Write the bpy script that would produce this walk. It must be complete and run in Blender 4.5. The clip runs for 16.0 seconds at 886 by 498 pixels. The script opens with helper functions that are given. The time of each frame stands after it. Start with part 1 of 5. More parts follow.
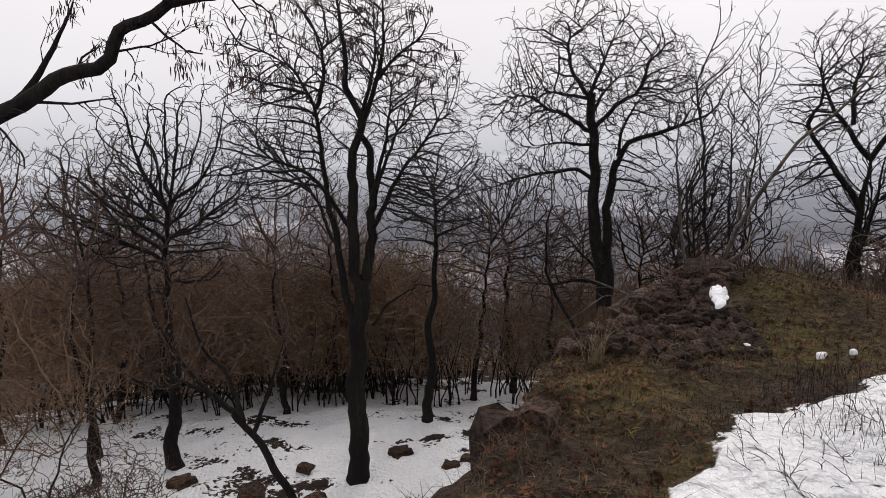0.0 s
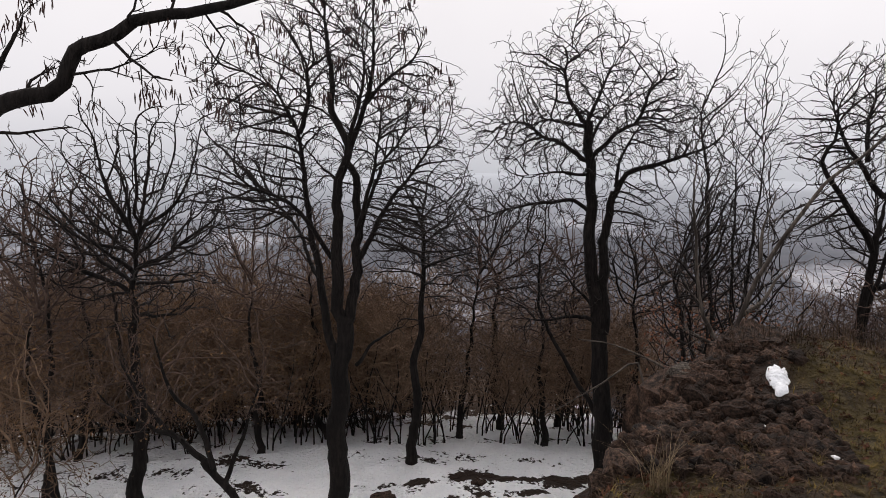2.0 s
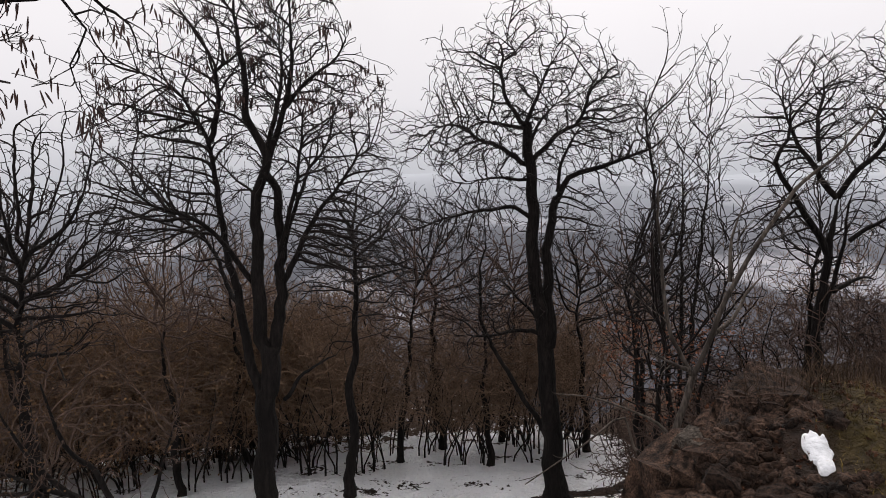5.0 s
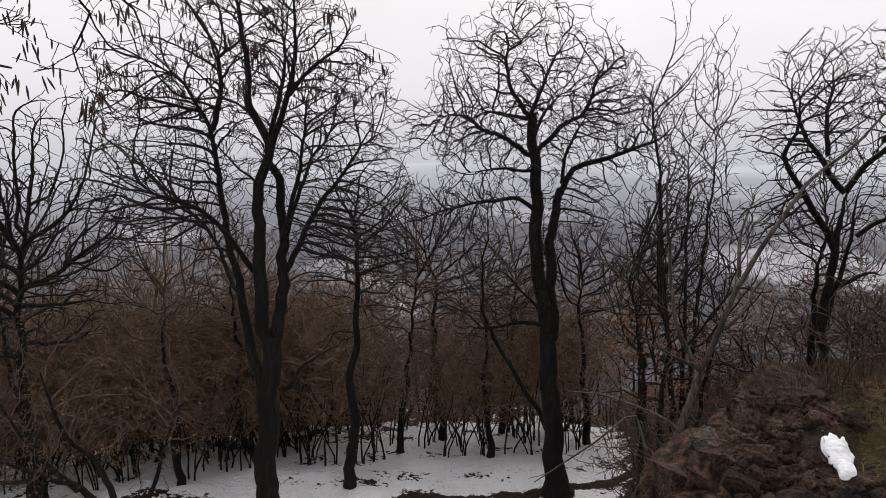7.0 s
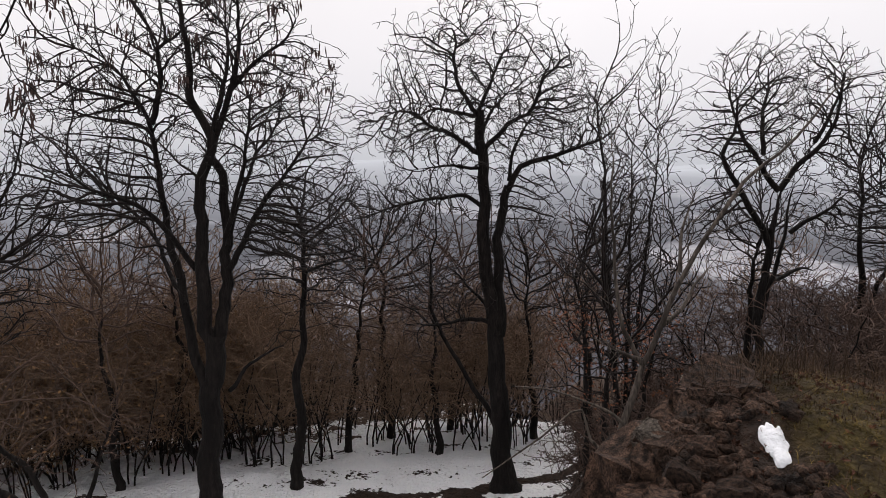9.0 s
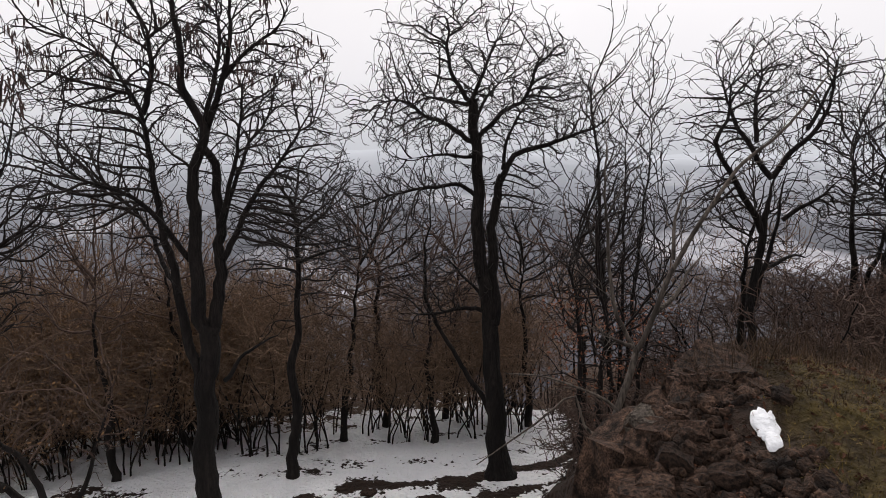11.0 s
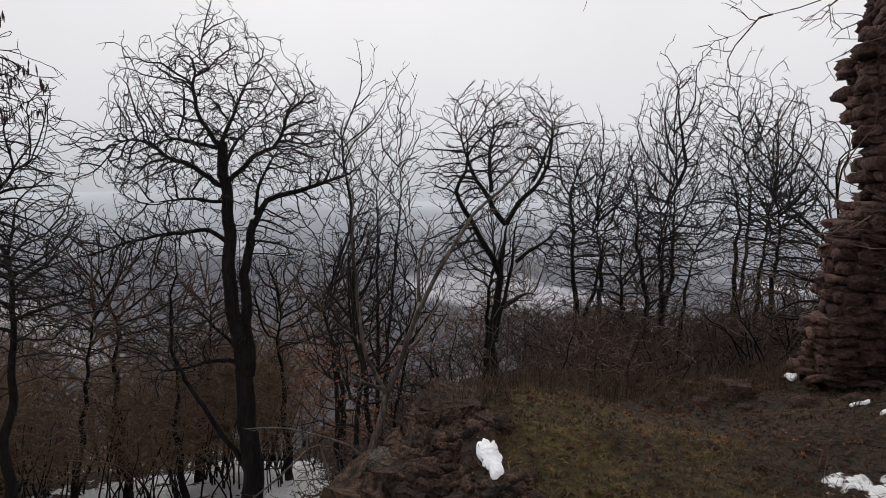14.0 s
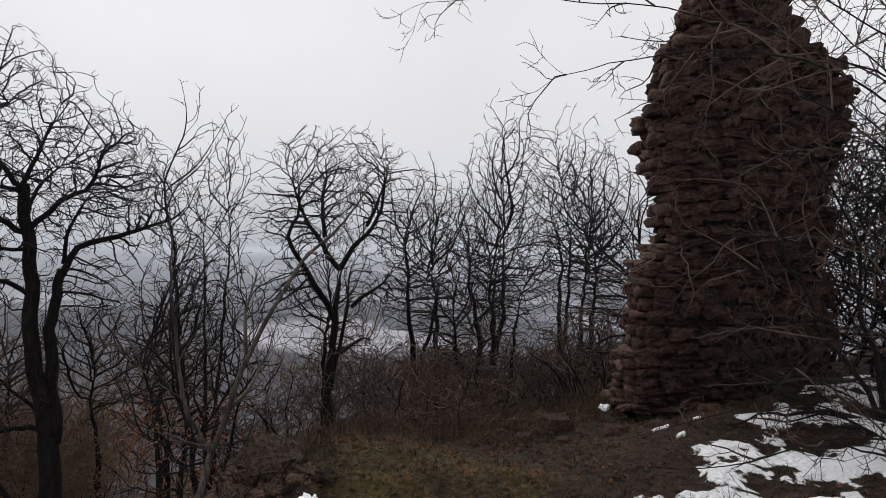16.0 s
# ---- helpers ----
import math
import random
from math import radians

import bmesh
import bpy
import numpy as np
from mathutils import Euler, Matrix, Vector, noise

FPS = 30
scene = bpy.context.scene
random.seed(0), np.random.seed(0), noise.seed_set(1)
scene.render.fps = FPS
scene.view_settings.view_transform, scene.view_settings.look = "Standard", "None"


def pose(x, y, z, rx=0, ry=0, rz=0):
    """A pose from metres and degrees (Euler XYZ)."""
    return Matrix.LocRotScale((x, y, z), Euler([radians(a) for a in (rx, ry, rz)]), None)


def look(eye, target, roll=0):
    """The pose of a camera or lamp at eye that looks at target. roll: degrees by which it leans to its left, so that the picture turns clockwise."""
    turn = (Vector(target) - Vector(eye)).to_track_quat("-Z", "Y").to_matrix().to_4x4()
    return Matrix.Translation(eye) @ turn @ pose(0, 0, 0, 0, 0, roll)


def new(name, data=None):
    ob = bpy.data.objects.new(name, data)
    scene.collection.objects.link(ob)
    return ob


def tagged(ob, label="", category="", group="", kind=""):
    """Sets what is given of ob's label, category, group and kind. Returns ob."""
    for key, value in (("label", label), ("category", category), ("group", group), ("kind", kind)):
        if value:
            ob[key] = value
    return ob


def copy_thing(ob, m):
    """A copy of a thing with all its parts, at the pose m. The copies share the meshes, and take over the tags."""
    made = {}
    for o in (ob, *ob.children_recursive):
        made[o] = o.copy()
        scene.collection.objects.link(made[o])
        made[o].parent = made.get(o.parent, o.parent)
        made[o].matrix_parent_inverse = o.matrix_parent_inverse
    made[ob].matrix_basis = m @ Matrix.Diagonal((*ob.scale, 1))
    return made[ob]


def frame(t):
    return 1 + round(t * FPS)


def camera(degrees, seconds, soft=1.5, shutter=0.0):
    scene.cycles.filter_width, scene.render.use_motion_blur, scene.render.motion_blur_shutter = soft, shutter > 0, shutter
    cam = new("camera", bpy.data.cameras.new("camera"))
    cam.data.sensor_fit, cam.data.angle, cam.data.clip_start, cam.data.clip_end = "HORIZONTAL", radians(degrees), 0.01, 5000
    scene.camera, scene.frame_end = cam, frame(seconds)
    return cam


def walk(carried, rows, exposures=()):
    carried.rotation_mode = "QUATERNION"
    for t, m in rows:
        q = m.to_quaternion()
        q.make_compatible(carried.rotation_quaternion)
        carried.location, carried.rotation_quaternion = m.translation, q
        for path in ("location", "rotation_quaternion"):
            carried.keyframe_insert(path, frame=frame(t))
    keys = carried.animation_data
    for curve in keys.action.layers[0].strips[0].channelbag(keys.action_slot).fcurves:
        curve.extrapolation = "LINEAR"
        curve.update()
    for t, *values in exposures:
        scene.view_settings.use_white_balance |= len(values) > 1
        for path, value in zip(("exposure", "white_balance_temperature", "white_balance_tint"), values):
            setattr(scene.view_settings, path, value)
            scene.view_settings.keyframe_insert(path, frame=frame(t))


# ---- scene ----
cam = camera(65.6, 16.0, soft=0.9)
# seconds, x, y, z, yaw, pitch, roll
ROWS = [
    (0.0, 0.000, 0.000, 1.400, -0.00, -7.63, 0.79),
    (0.5, -0.017, 0.303, 1.484, -0.19, -5.74, -0.23),
    (1.0, -0.084, 0.493, 1.544, -0.70, -5.00, -1.06),
    (1.5, -0.228, 0.774, 1.575, -1.36, -5.29, -1.70),
    (2.0, -0.251, 1.036, 1.677, -1.67, -6.23, -0.21),
    (2.5, -0.123, 1.380, 1.664, -1.89, -4.95, -0.73),
    (3.0, -0.109, 1.627, 1.640, -4.46, -6.47, 0.32),
    (3.5, -0.216, 1.880, 1.697, -7.01, -6.06, 0.85),
    (3.7, -0.250, 1.938, 1.721, -6.94, -6.20, 1.06),
    (5.8, -0.330, 2.551, 1.867, -8.63, -6.23, 1.14),
    (6.0, -0.359, 2.544, 1.865, -8.85, -6.63, 1.03),
    (6.5, -0.395, 2.521, 1.872, -8.32, -6.91, 0.17),
    (7.0, -0.362, 2.530, 1.859, -7.71, -7.07, 0.61),
    (7.5, -0.336, 2.547, 1.844, -9.09, -7.32, 0.41),
    (8.0, -0.322, 2.569, 1.834, -10.76, -7.15, -0.11),
    (8.5, -0.347, 2.567, 1.844, -11.67, -7.14, 0.01),
    (11.0, -0.339, 2.563, 1.829, -12.48, -8.16, 0.46),
    (11.5, -0.302, 2.586, 1.821, -14.28, -7.73, 0.31),
    (12.0, -0.263, 2.584, 1.817, -17.77, -6.79, 0.20),
    (12.5, -0.225, 2.553, 1.827, -21.33, -6.09, 0.17),
    (13.0, -0.204, 2.520, 1.832, -25.05, -5.34, -0.10),
    (13.5, -0.172, 2.511, 1.832, -28.84, -4.89, -0.30),
    (14.0, -0.160, 2.488, 1.847, -31.99, -4.44, -0.45),
    (14.5, -0.117, 2.488, 1.849, -35.42, -3.44, -0.34),
    (15.0, -0.093, 2.463, 1.853, -39.28, -2.37, -0.30),
    (15.5, -0.073, 2.440, 1.861, -42.15, -1.78, -0.16),
    (16.0, -0.037, 2.401, 1.854, -45.17, -0.68, -0.04),
]
EXPOSURES = [(0.0, 0.05, 6600, 15), (3.5, 0.03, 6600, 15), (8.0, 0.08, 6600, 15), (11.5, 0.12, 6600, 14), (13.5, -0.02, 6550, 13), (14.5, -0.15, 6450, 12), (16.0, -0.16, 6400, 12)]
walk(cam, [(t, pose(x, y, z, 90 + pitch, roll, yaw)) for t, x, y, z, yaw, pitch, roll in ROWS], EXPOSURES)

# ---------------------------------------------------------------- sky and sun: a bright overcast winter day
world = bpy.data.worlds.new("overcast")
scene.world = world
world.use_nodes = True
wn, wl = world.node_tree.nodes, world.node_tree.links
wn.clear()
w_out = wn.new("ShaderNodeOutputWorld")
w_bg = wn.new("ShaderNodeBackground")
w_sky = wn.new("ShaderNodeTexSky")
w_sky.sky_type = "NISHITA"
w_sky.sun_disc = False
w_sky.sun_elevation, w_sky.sun_rotation = radians(50), radians(20)
w_sky.dust_density, w_sky.air_density = 6.0, 1.0
w_grey = wn.new("ShaderNodeHueSaturation")
w_grey.inputs["Saturation"].default_value = 0.12
w_grey.inputs["Value"].default_value = 0.08
wl.new(w_sky.outputs[0], w_grey.inputs["Color"])
w_co = wn.new("ShaderNodeTexCoord")
w_sep = wn.new("ShaderNodeSeparateXYZ")
wl.new(w_co.outputs["Generated"], w_sep.inputs[0])
w_ramp = wn.new("ShaderNodeValToRGB")
w_ramp.color_ramp.elements[0].position, w_ramp.color_ramp.elements[0].color = 0.0, (0.60, 0.63, 0.67, 1)
w_ramp.color_ramp.elements[1].position, w_ramp.color_ramp.elements[1].color = 0.28, (0.96, 0.96, 0.965, 1)
w_mid = w_ramp.color_ramp.elements.new(0.1)
w_mid.color = (0.84, 0.85, 0.875, 1)
wl.new(w_sep.outputs["Z"], w_ramp.inputs[0])
w_cloud = wn.new("ShaderNodeTexNoise")
w_cloud.inputs["Scale"].default_value = 2.2
w_cloud.inputs["Detail"].default_value = 5
wl.new(w_co.outputs["Generated"], w_cloud.inputs["Vector"])
w_cr = wn.new("ShaderNodeMapRange")
w_cr.inputs[1].default_value, w_cr.inputs[2].default_value, w_cr.inputs[3].default_value, w_cr.inputs[4].default_value = 0.3, 0.7, 0.95, 1.05
wl.new(w_cloud.outputs["Fac"], w_cr.inputs[0])
w_mul = wn.new("ShaderNodeVectorMath")
w_mul.operation = "SCALE"
wl.new(w_ramp.outputs[0], w_mul.inputs[0])
wl.new(w_cr.outputs[0], w_mul.inputs["Scale"])
w_mix = wn.new("ShaderNodeMix")
w_mix.data_type = "RGBA"
w_mix.inputs[0].default_value = 0.10
wl.new(w_mul.outputs[0], w_mix.inputs[6])
wl.new(w_grey.outputs[0], w_mix.inputs[7])
wl.new(w_mix.outputs[2], w_bg.inputs[0])
w_bg.inputs[1].default_value = 1.0
wl.new(w_bg.outputs[0], w_out.inputs[0])

sun = new("sun", bpy.data.lights.new("sun", "SUN"))
sun.data.energy, sun.data.angle, sun.data.color = 1.5, radians(40), (1.0, 0.96, 0.9)
sun.matrix_world = look((9, 24, 26), (2, 4, 0))


# ---------------------------------------------------------------- materials
def mat(name, rough=0.9):
    m = bpy.data.materials.new(name)
    m.use_nodes = True
    n = m.node_tree.nodes
    b = n["Principled BSDF"]
    b.inputs["Roughness"].default_value = rough
    b.inputs["Specular IOR Level"].default_value = 0.2
    return m, n, m.node_tree.links, b


def mixed(n, l, fac, a, b):
    k = n.new("ShaderNodeMix")
    k.data_type = "RGBA"
    if hasattr(fac, "is_output"):
        l.new(fac, k.inputs[0])
    else:
        k.inputs[0].default_value = fac
    for slot, v in ((6, a), (7, b)):
        if hasattr(v, "is_output"):
            l.new(v, k.inputs[slot])
        else:
            k.inputs[slot].default_value = (*v, 1)
    return k.outputs[2]


def noise_fac(n, l, scale, lo, hi, detail=6, stretch=None):
    """A noise in object metres, mapped from lo..hi to 0..1."""
    c = n.new("ShaderNodeTexCoord")
    t = n.new("ShaderNodeTexNoise")
    t.inputs["Scale"].default_value = scale
    t.inputs["Detail"].default_value = detail
    if stretch:
        mp = n.new("ShaderNodeMapping")
        mp.inputs["Scale"].default_value = stretch
        l.new(c.outputs["Object"], mp.inputs[0])
        l.new(mp.outputs[0], t.inputs["Vector"])
    else:
        l.new(c.outputs["Object"], t.inputs["Vector"])
    r = n.new("ShaderNodeMapRange")
    r.inputs[1].default_value, r.inputs[2].default_value = lo, hi
    l.new(t.outputs["Fac"], r.inputs[0])
    return r.outputs[0]


def bumped(n, l, b, height, strength, distance):
    k = n.new("ShaderNodeBump")
    k.inputs["Strength"].default_value = strength
    k.inputs["Distance"].default_value = distance
    l.new(height, k.inputs["Height"])
    l.new(k.outputs[0], b.inputs["Normal"])


def simple(name, dark, light, scale, rough=0.9, stretch=None, bump=0.0, dist=0.01, vary=0.0):
    """Two colours by a coarse noise, dirtied by a fine one."""
    m, n, l, b = mat(name, rough)
    f = noise_fac(n, l, scale, 0.35, 0.65, 6, stretch)
    g = noise_fac(n, l, scale * 6, 0.3, 0.7, 4, stretch)
    col = mixed(n, l, f, dark, light)
    col = mixed(n, l, g, tuple(0.7 * v for v in dark), col)
    if vary:
        o = n.new("ShaderNodeObjectInfo")
        i = n.new("ShaderNodeNewGeometry")
        s = n.new("ShaderNodeMath")
        s.operation = "ADD"
        l.new(o.outputs["Random"], s.inputs[0])
        l.new(i.outputs["Random Per Island"], s.inputs[1])
        r = n.new("ShaderNodeMapRange")
        r.inputs[1].default_value, r.inputs[2].default_value = 0.0, 2.0
        r.inputs[3].default_value, r.inputs[4].default_value = 1 - vary, 1 + vary
        l.new(s.outputs[0], r.inputs[0])
        h = n.new("ShaderNodeHueSaturation")
        l.new(r.outputs[0], h.inputs["Value"])
        l.new(col, h.inputs["Color"])
        col = h.outputs[0]
    l.new(col, b.inputs["Base Color"])
    if bump:
        bumped(n, l, b, g, bump, dist)
    return m


M_BARK = simple("dark_bark", (0.008, 0.0065, 0.006), (0.024, 0.019, 0.017), 3.0, 0.95, (1, 1, 0.25), 0.9, 0.03)
M_BARK_GREY = simple("grey_bark", (0.05, 0.042, 0.038), (0.11, 0.095, 0.085), 3.0, 0.95, (1, 1, 0.3), 0.8, 0.02)
M_TWIG = simple("twig_bark", (0.012, 0.009, 0.008), (0.030, 0.022, 0.020), 2.0, 0.9)
M_TWIG_RED = simple("brown_twig", (0.13, 0.084, 0.056), (0.27, 0.175, 0.115), 1.2, 0.9)
M_TWIG_BROWN = simple("dark_brown_twig", (0.060, 0.039, 0.031), (0.155, 0.100, 0.078), 1.2, 0.9)
M_DEAD = simple("bleached_wood", (0.04, 0.032, 0.027), (0.19, 0.158, 0.132), 5.0, 0.85, (1, 1, 0.2), 0.6, 0.01)
M_PALE = simple("split_wood", (0.34, 0.29, 0.24), (0.55, 0.48, 0.40), 8.0, 0.8, (1, 1, 0.15), 0.5, 0.01)
M_POD = simple("seed_pod", (0.05, 0.028, 0.024), (0.10, 0.055, 0.045), 6.0, 0.7, None, 0, 0, 0.3)
M_LEAF_OCHRE = simple("ochre_leaf", (0.11, 0.060, 0.030), (0.22, 0.125, 0.055), 3.0, 0.8, None, 0, 0, 0.4)
M_LEAF_RUST = simple("rust_leaf", (0.20, 0.08, 0.045), (0.36, 0.15, 0.08), 3.0, 0.8, None, 0, 0, 0.4)
M_TUFT = simple("straw_tuft", (0.20, 0.145, 0.085), (0.36, 0.27, 0.165), 3.0, 0.85, None, 0, 0, 0.3)
M_LITTER = simple("fallen_leaf", (0.045, 0.019, 0.011), (0.27, 0.118, 0.066), 3.0, 0.85, None, 0, 0, 0.5)
M_STRAW = simple("dry_grass", (0.036, 0.022, 0.013), (0.16, 0.102, 0.060), 3.0, 0.85, None, 0, 0, 0.4)
M_GREEN = simple("mossy_grass", (0.060, 0.042, 0.011), (0.28, 0.195, 0.052), 3.0, 0.85, None, 0, 0, 0.35)
M_ROCK = simple("mossy_rock", (0.013, 0.008, 0.006), (0.19, 0.112, 0.077), 8.0, 0.95, None, 0.8, 0.016, 0.8)
M_PALEROCK = simple("lichen_rock", (0.035, 0.026, 0.020), (0.30, 0.25, 0.205), 11.0, 0.95, None, 0.9, 0.02)
M_WALLSTONE = simple("ruin_stone", (0.040, 0.022, 0.018), (0.175, 0.098, 0.076), 4.0, 0.95, None, 0.9, 0.02, 0.4)
M_MORTAR = simple("old_mortar", (0.035, 0.026, 0.021), (0.10, 0.078, 0.064), 6.0, 0.95, None, 0.9, 0.03)


def make_snow():
    m, n, l, b = mat("snow", 0.6)
    f = noise_fac(n, l, 1.5, 0.3, 0.7)
    g = noise_fac(n, l, 25, 0.3, 0.7)
    l.new(mixed(n, l, f, (0.76, 0.78, 0.82), (0.85, 0.86, 0.88)), b.inputs["Base Color"])
    bumped(n, l, b, g, 0.5, 0.02)
    return m


M_SNOW = make_snow()


def make_ground():
    """Snow where the 'snow' layer says so, moss and leaf litter elsewhere."""
    m, n, l, b = mat("hillside", 0.9)
    a = n.new("ShaderNodeAttribute")
    a.attribute_name = "cover"
    sep = n.new("ShaderNodeSeparateColor")
    l.new(a.outputs["Color"], sep.inputs[0])
    fine = noise_fac(n, l, 9.0, 0.3, 0.7, 8)
    big = noise_fac(n, l, 1.3, 0.35, 0.65, 5)
    grit = noise_fac(n, l, 45.0, 0.3, 0.7, 3)
    litter = mixed(n, l, fine, (0.012, 0.007, 0.005), (0.048, 0.026, 0.017))
    litter = mixed(n, l, grit, (0.022, 0.015, 0.011), litter)
    mossy = mixed(n, l, fine, (0.022, 0.018, 0.007), (0.125, 0.092, 0.026))
    mk = n.new("ShaderNodeMath")
    mk.operation = "MULTIPLY"
    l.new(sep.outputs[1], mk.inputs[0])
    l.new(noise_fac(n, l, 2.6, 0.25, 0.52, 5), mk.inputs[1])
    leafy = mixed(n, l, fine, (0.05, 0.030, 0.021), (0.17, 0.108, 0.074))
    leafy = mixed(n, l, grit, (0.06, 0.04, 0.03), leafy)
    soil = mixed(n, l, mk.outputs[0], litter, mossy)
    soil = mixed(n, l, sep.outputs[2], soil, leafy)
    # a ragged edge to the snow
    ed = n.new("ShaderNodeMath")
    ed.operation = "ADD"
    fr = n.new("ShaderNodeMath")
    fr.operation = "MULTIPLY_ADD"
    l.new(fine, fr.inputs[0])
    fr.inputs[1].default_value, fr.inputs[2].default_value = 0.34, -0.17
    l.new(sep.outputs[0], ed.inputs[0])
    l.new(fr.outputs[0], ed.inputs[1])
    st = n.new("ShaderNodeMapRange")
    st.inputs[1].default_value, st.inputs[2].default_value = 0.47, 0.54
    l.new(ed.outputs[0], st.inputs[0])
    snowc = mixed(n, l, big, (0.85, 0.86, 0.885), (0.90, 0.905, 0.92))
    l.new(mixed(n, l, st.outputs[0], soil, snowc), b.inputs["Base Color"])
    bumped(n, l, b, fine, 1.0, 0.10)
    return m


def make_distance():
    """Valley of woods and snowy fields; painted haze glows and pales them with distance."""
    m, n, l, b = mat("misty_valley", 1.0)
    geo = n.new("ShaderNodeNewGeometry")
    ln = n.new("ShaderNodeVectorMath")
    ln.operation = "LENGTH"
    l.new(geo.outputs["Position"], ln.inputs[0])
    fields = noise_fac(n, l, 0.0042, 0.55, 0.62, 7, (1.0, 0.55, 0.2))
    trees = noise_fac(n, l, 0.05, 0.35, 0.65, 6)
    wood = mixed(n, l, trees, (0.030, 0.030, 0.036), (0.070, 0.066, 0.074))
    field = mixed(n, l, trees, (0.26, 0.26, 0.28), (0.52, 0.51, 0.53))
    land = mixed(n, l, fields, wood, field)
    # haze put into the shader: share of glow by distance from the origin
    haze_share = n.new("ShaderNodeValToRGB")
    cr = haze_share.color_ramp
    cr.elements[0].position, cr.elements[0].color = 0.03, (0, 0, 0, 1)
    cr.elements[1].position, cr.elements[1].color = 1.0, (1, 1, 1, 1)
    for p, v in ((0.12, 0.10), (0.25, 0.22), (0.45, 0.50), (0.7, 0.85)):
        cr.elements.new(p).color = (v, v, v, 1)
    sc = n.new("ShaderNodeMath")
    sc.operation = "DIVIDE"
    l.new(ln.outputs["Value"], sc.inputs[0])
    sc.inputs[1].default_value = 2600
    l.new(sc.outputs[0], haze_share.inputs[0])
    # emission stands in for lit air, blue-grey near, paler far off
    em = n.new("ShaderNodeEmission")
    haze_glow = n.new("ShaderNodeValToRGB")
    haze_glow.color_ramp.elements[0].position, haze_glow.color_ramp.elements[0].color = 0.1, (0.145, 0.16, 0.20, 1)
    haze_glow.color_ramp.elements[1].position, haze_glow.color_ramp.elements[1].color = 1.0, (0.60, 0.63, 0.67, 1)
    l.new(sc.outputs[0], haze_glow.inputs[0])
    l.new(haze_glow.outputs[0], em.inputs[0])
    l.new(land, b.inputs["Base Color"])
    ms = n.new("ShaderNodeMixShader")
    l.new(haze_share.outputs[0], ms.inputs[0])
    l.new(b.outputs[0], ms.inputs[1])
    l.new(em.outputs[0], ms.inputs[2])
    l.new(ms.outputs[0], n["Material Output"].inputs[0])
    return m


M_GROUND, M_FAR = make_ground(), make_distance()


# ---------------------------------------------------------------- mesh helpers
def mesh_np(name, verts, faces, material, smooth=True):
    me = bpy.data.meshes.new(name)
    verts, faces = np.asarray(verts, np.float32), np.asarray(faces, np.int32)
    k = faces.shape[1]
    me.vertices.add(len(verts))
    me.vertices.foreach_set("co", verts.ravel())
    me.loops.add(faces.size)
    me.loops.foreach_set("vertex_index", faces.ravel())
    me.polygons.add(len(faces))
    me.polygons.foreach_set("loop_start", np.arange(0, faces.size, k, dtype=np.int32))
    me.polygons.foreach_set("loop_total", np.full(len(faces), k, np.int32))
    me.update(calc_edges=True)
    if smooth:
        me.polygons.foreach_set("use_smooth", np.ones(len(faces), bool))
    me.materials.append(material)
    return me


def part(name, me, parent, label=""):
    ob = new(name, me)
    ob.parent = parent
    return tagged(ob, label)


def thing(name, x, y, z, label, category, group="", kind="", rz=0.0, scale=1.0):
    ob = new(name)
    ob.matrix_basis = pose(x, y, z, 0, 0, rz) @ Matrix.Scale(scale, 4)
    ob.empty_display_size = 0.2
    return tagged(ob, label, category, group, kind)


class Sticks:
    """Gathers tapered crooked rods and turns them into one mesh."""

    def __init__(self):
        self.rods = {}

    def add(self, pts, rad, sides):
        self.rods.setdefault((len(pts), sides), []).append((np.asarray(pts, float), np.asarray(rad, float)))

    def mesh(self, name, material):
        V, Fc, off = [], [], 0
        for (n, s), items in self.rods.items():
            P = np.stack([i[0] for i in items])
            R = np.stack([i[1] for i in items])
            T = np.gradient(P, axis=1)
            T /= np.linalg.norm(T, axis=2, keepdims=True) + 1e-9
            ref = np.where(np.abs(T[:, :1, 2:3]) > 0.9, np.array([1.0, 0, 0]), np.array([0, 0, 1.0]))
            A = np.cross(T, np.broadcast_to(ref, T.shape))
            A[:, 0] /= np.linalg.norm(A[:, 0], axis=1, keepdims=True) + 1e-9
            for k in range(1, n):
                w = A[:, k - 1] - T[:, k] * (T[:, k] * A[:, k - 1]).sum(1, keepdims=True)
                A[:, k] = w / (np.linalg.norm(w, axis=1, keepdims=True) + 1e-9)
            B = np.cross(T, A)
            ang = np.arange(s) * 2 * np.pi / s
            ring = P[:, :, None] + R[:, :, None, None] * (A[:, :, None] * np.cos(ang)[None, None, :, None] + B[:, :, None] * np.sin(ang)[None, None, :, None])
            N = len(items)
            idx = np.arange(N * n * s).reshape(N, n, s) + off
            q = np.stack([idx[:, :-1], np.roll(idx[:, :-1], -1, 2), np.roll(idx[:, 1:], -1, 2), idx[:, 1:]], -1)
            V.append(ring.reshape(-1, 3))
            Fc.append(q.reshape(-1, 4))
            off += N * n * s
        if not V:
            return None
        return mesh_np(name, np.concatenate(V), np.concatenate(Fc), material)


def unit(v):
    return v / (np.linalg.norm(v) + 1e-9)


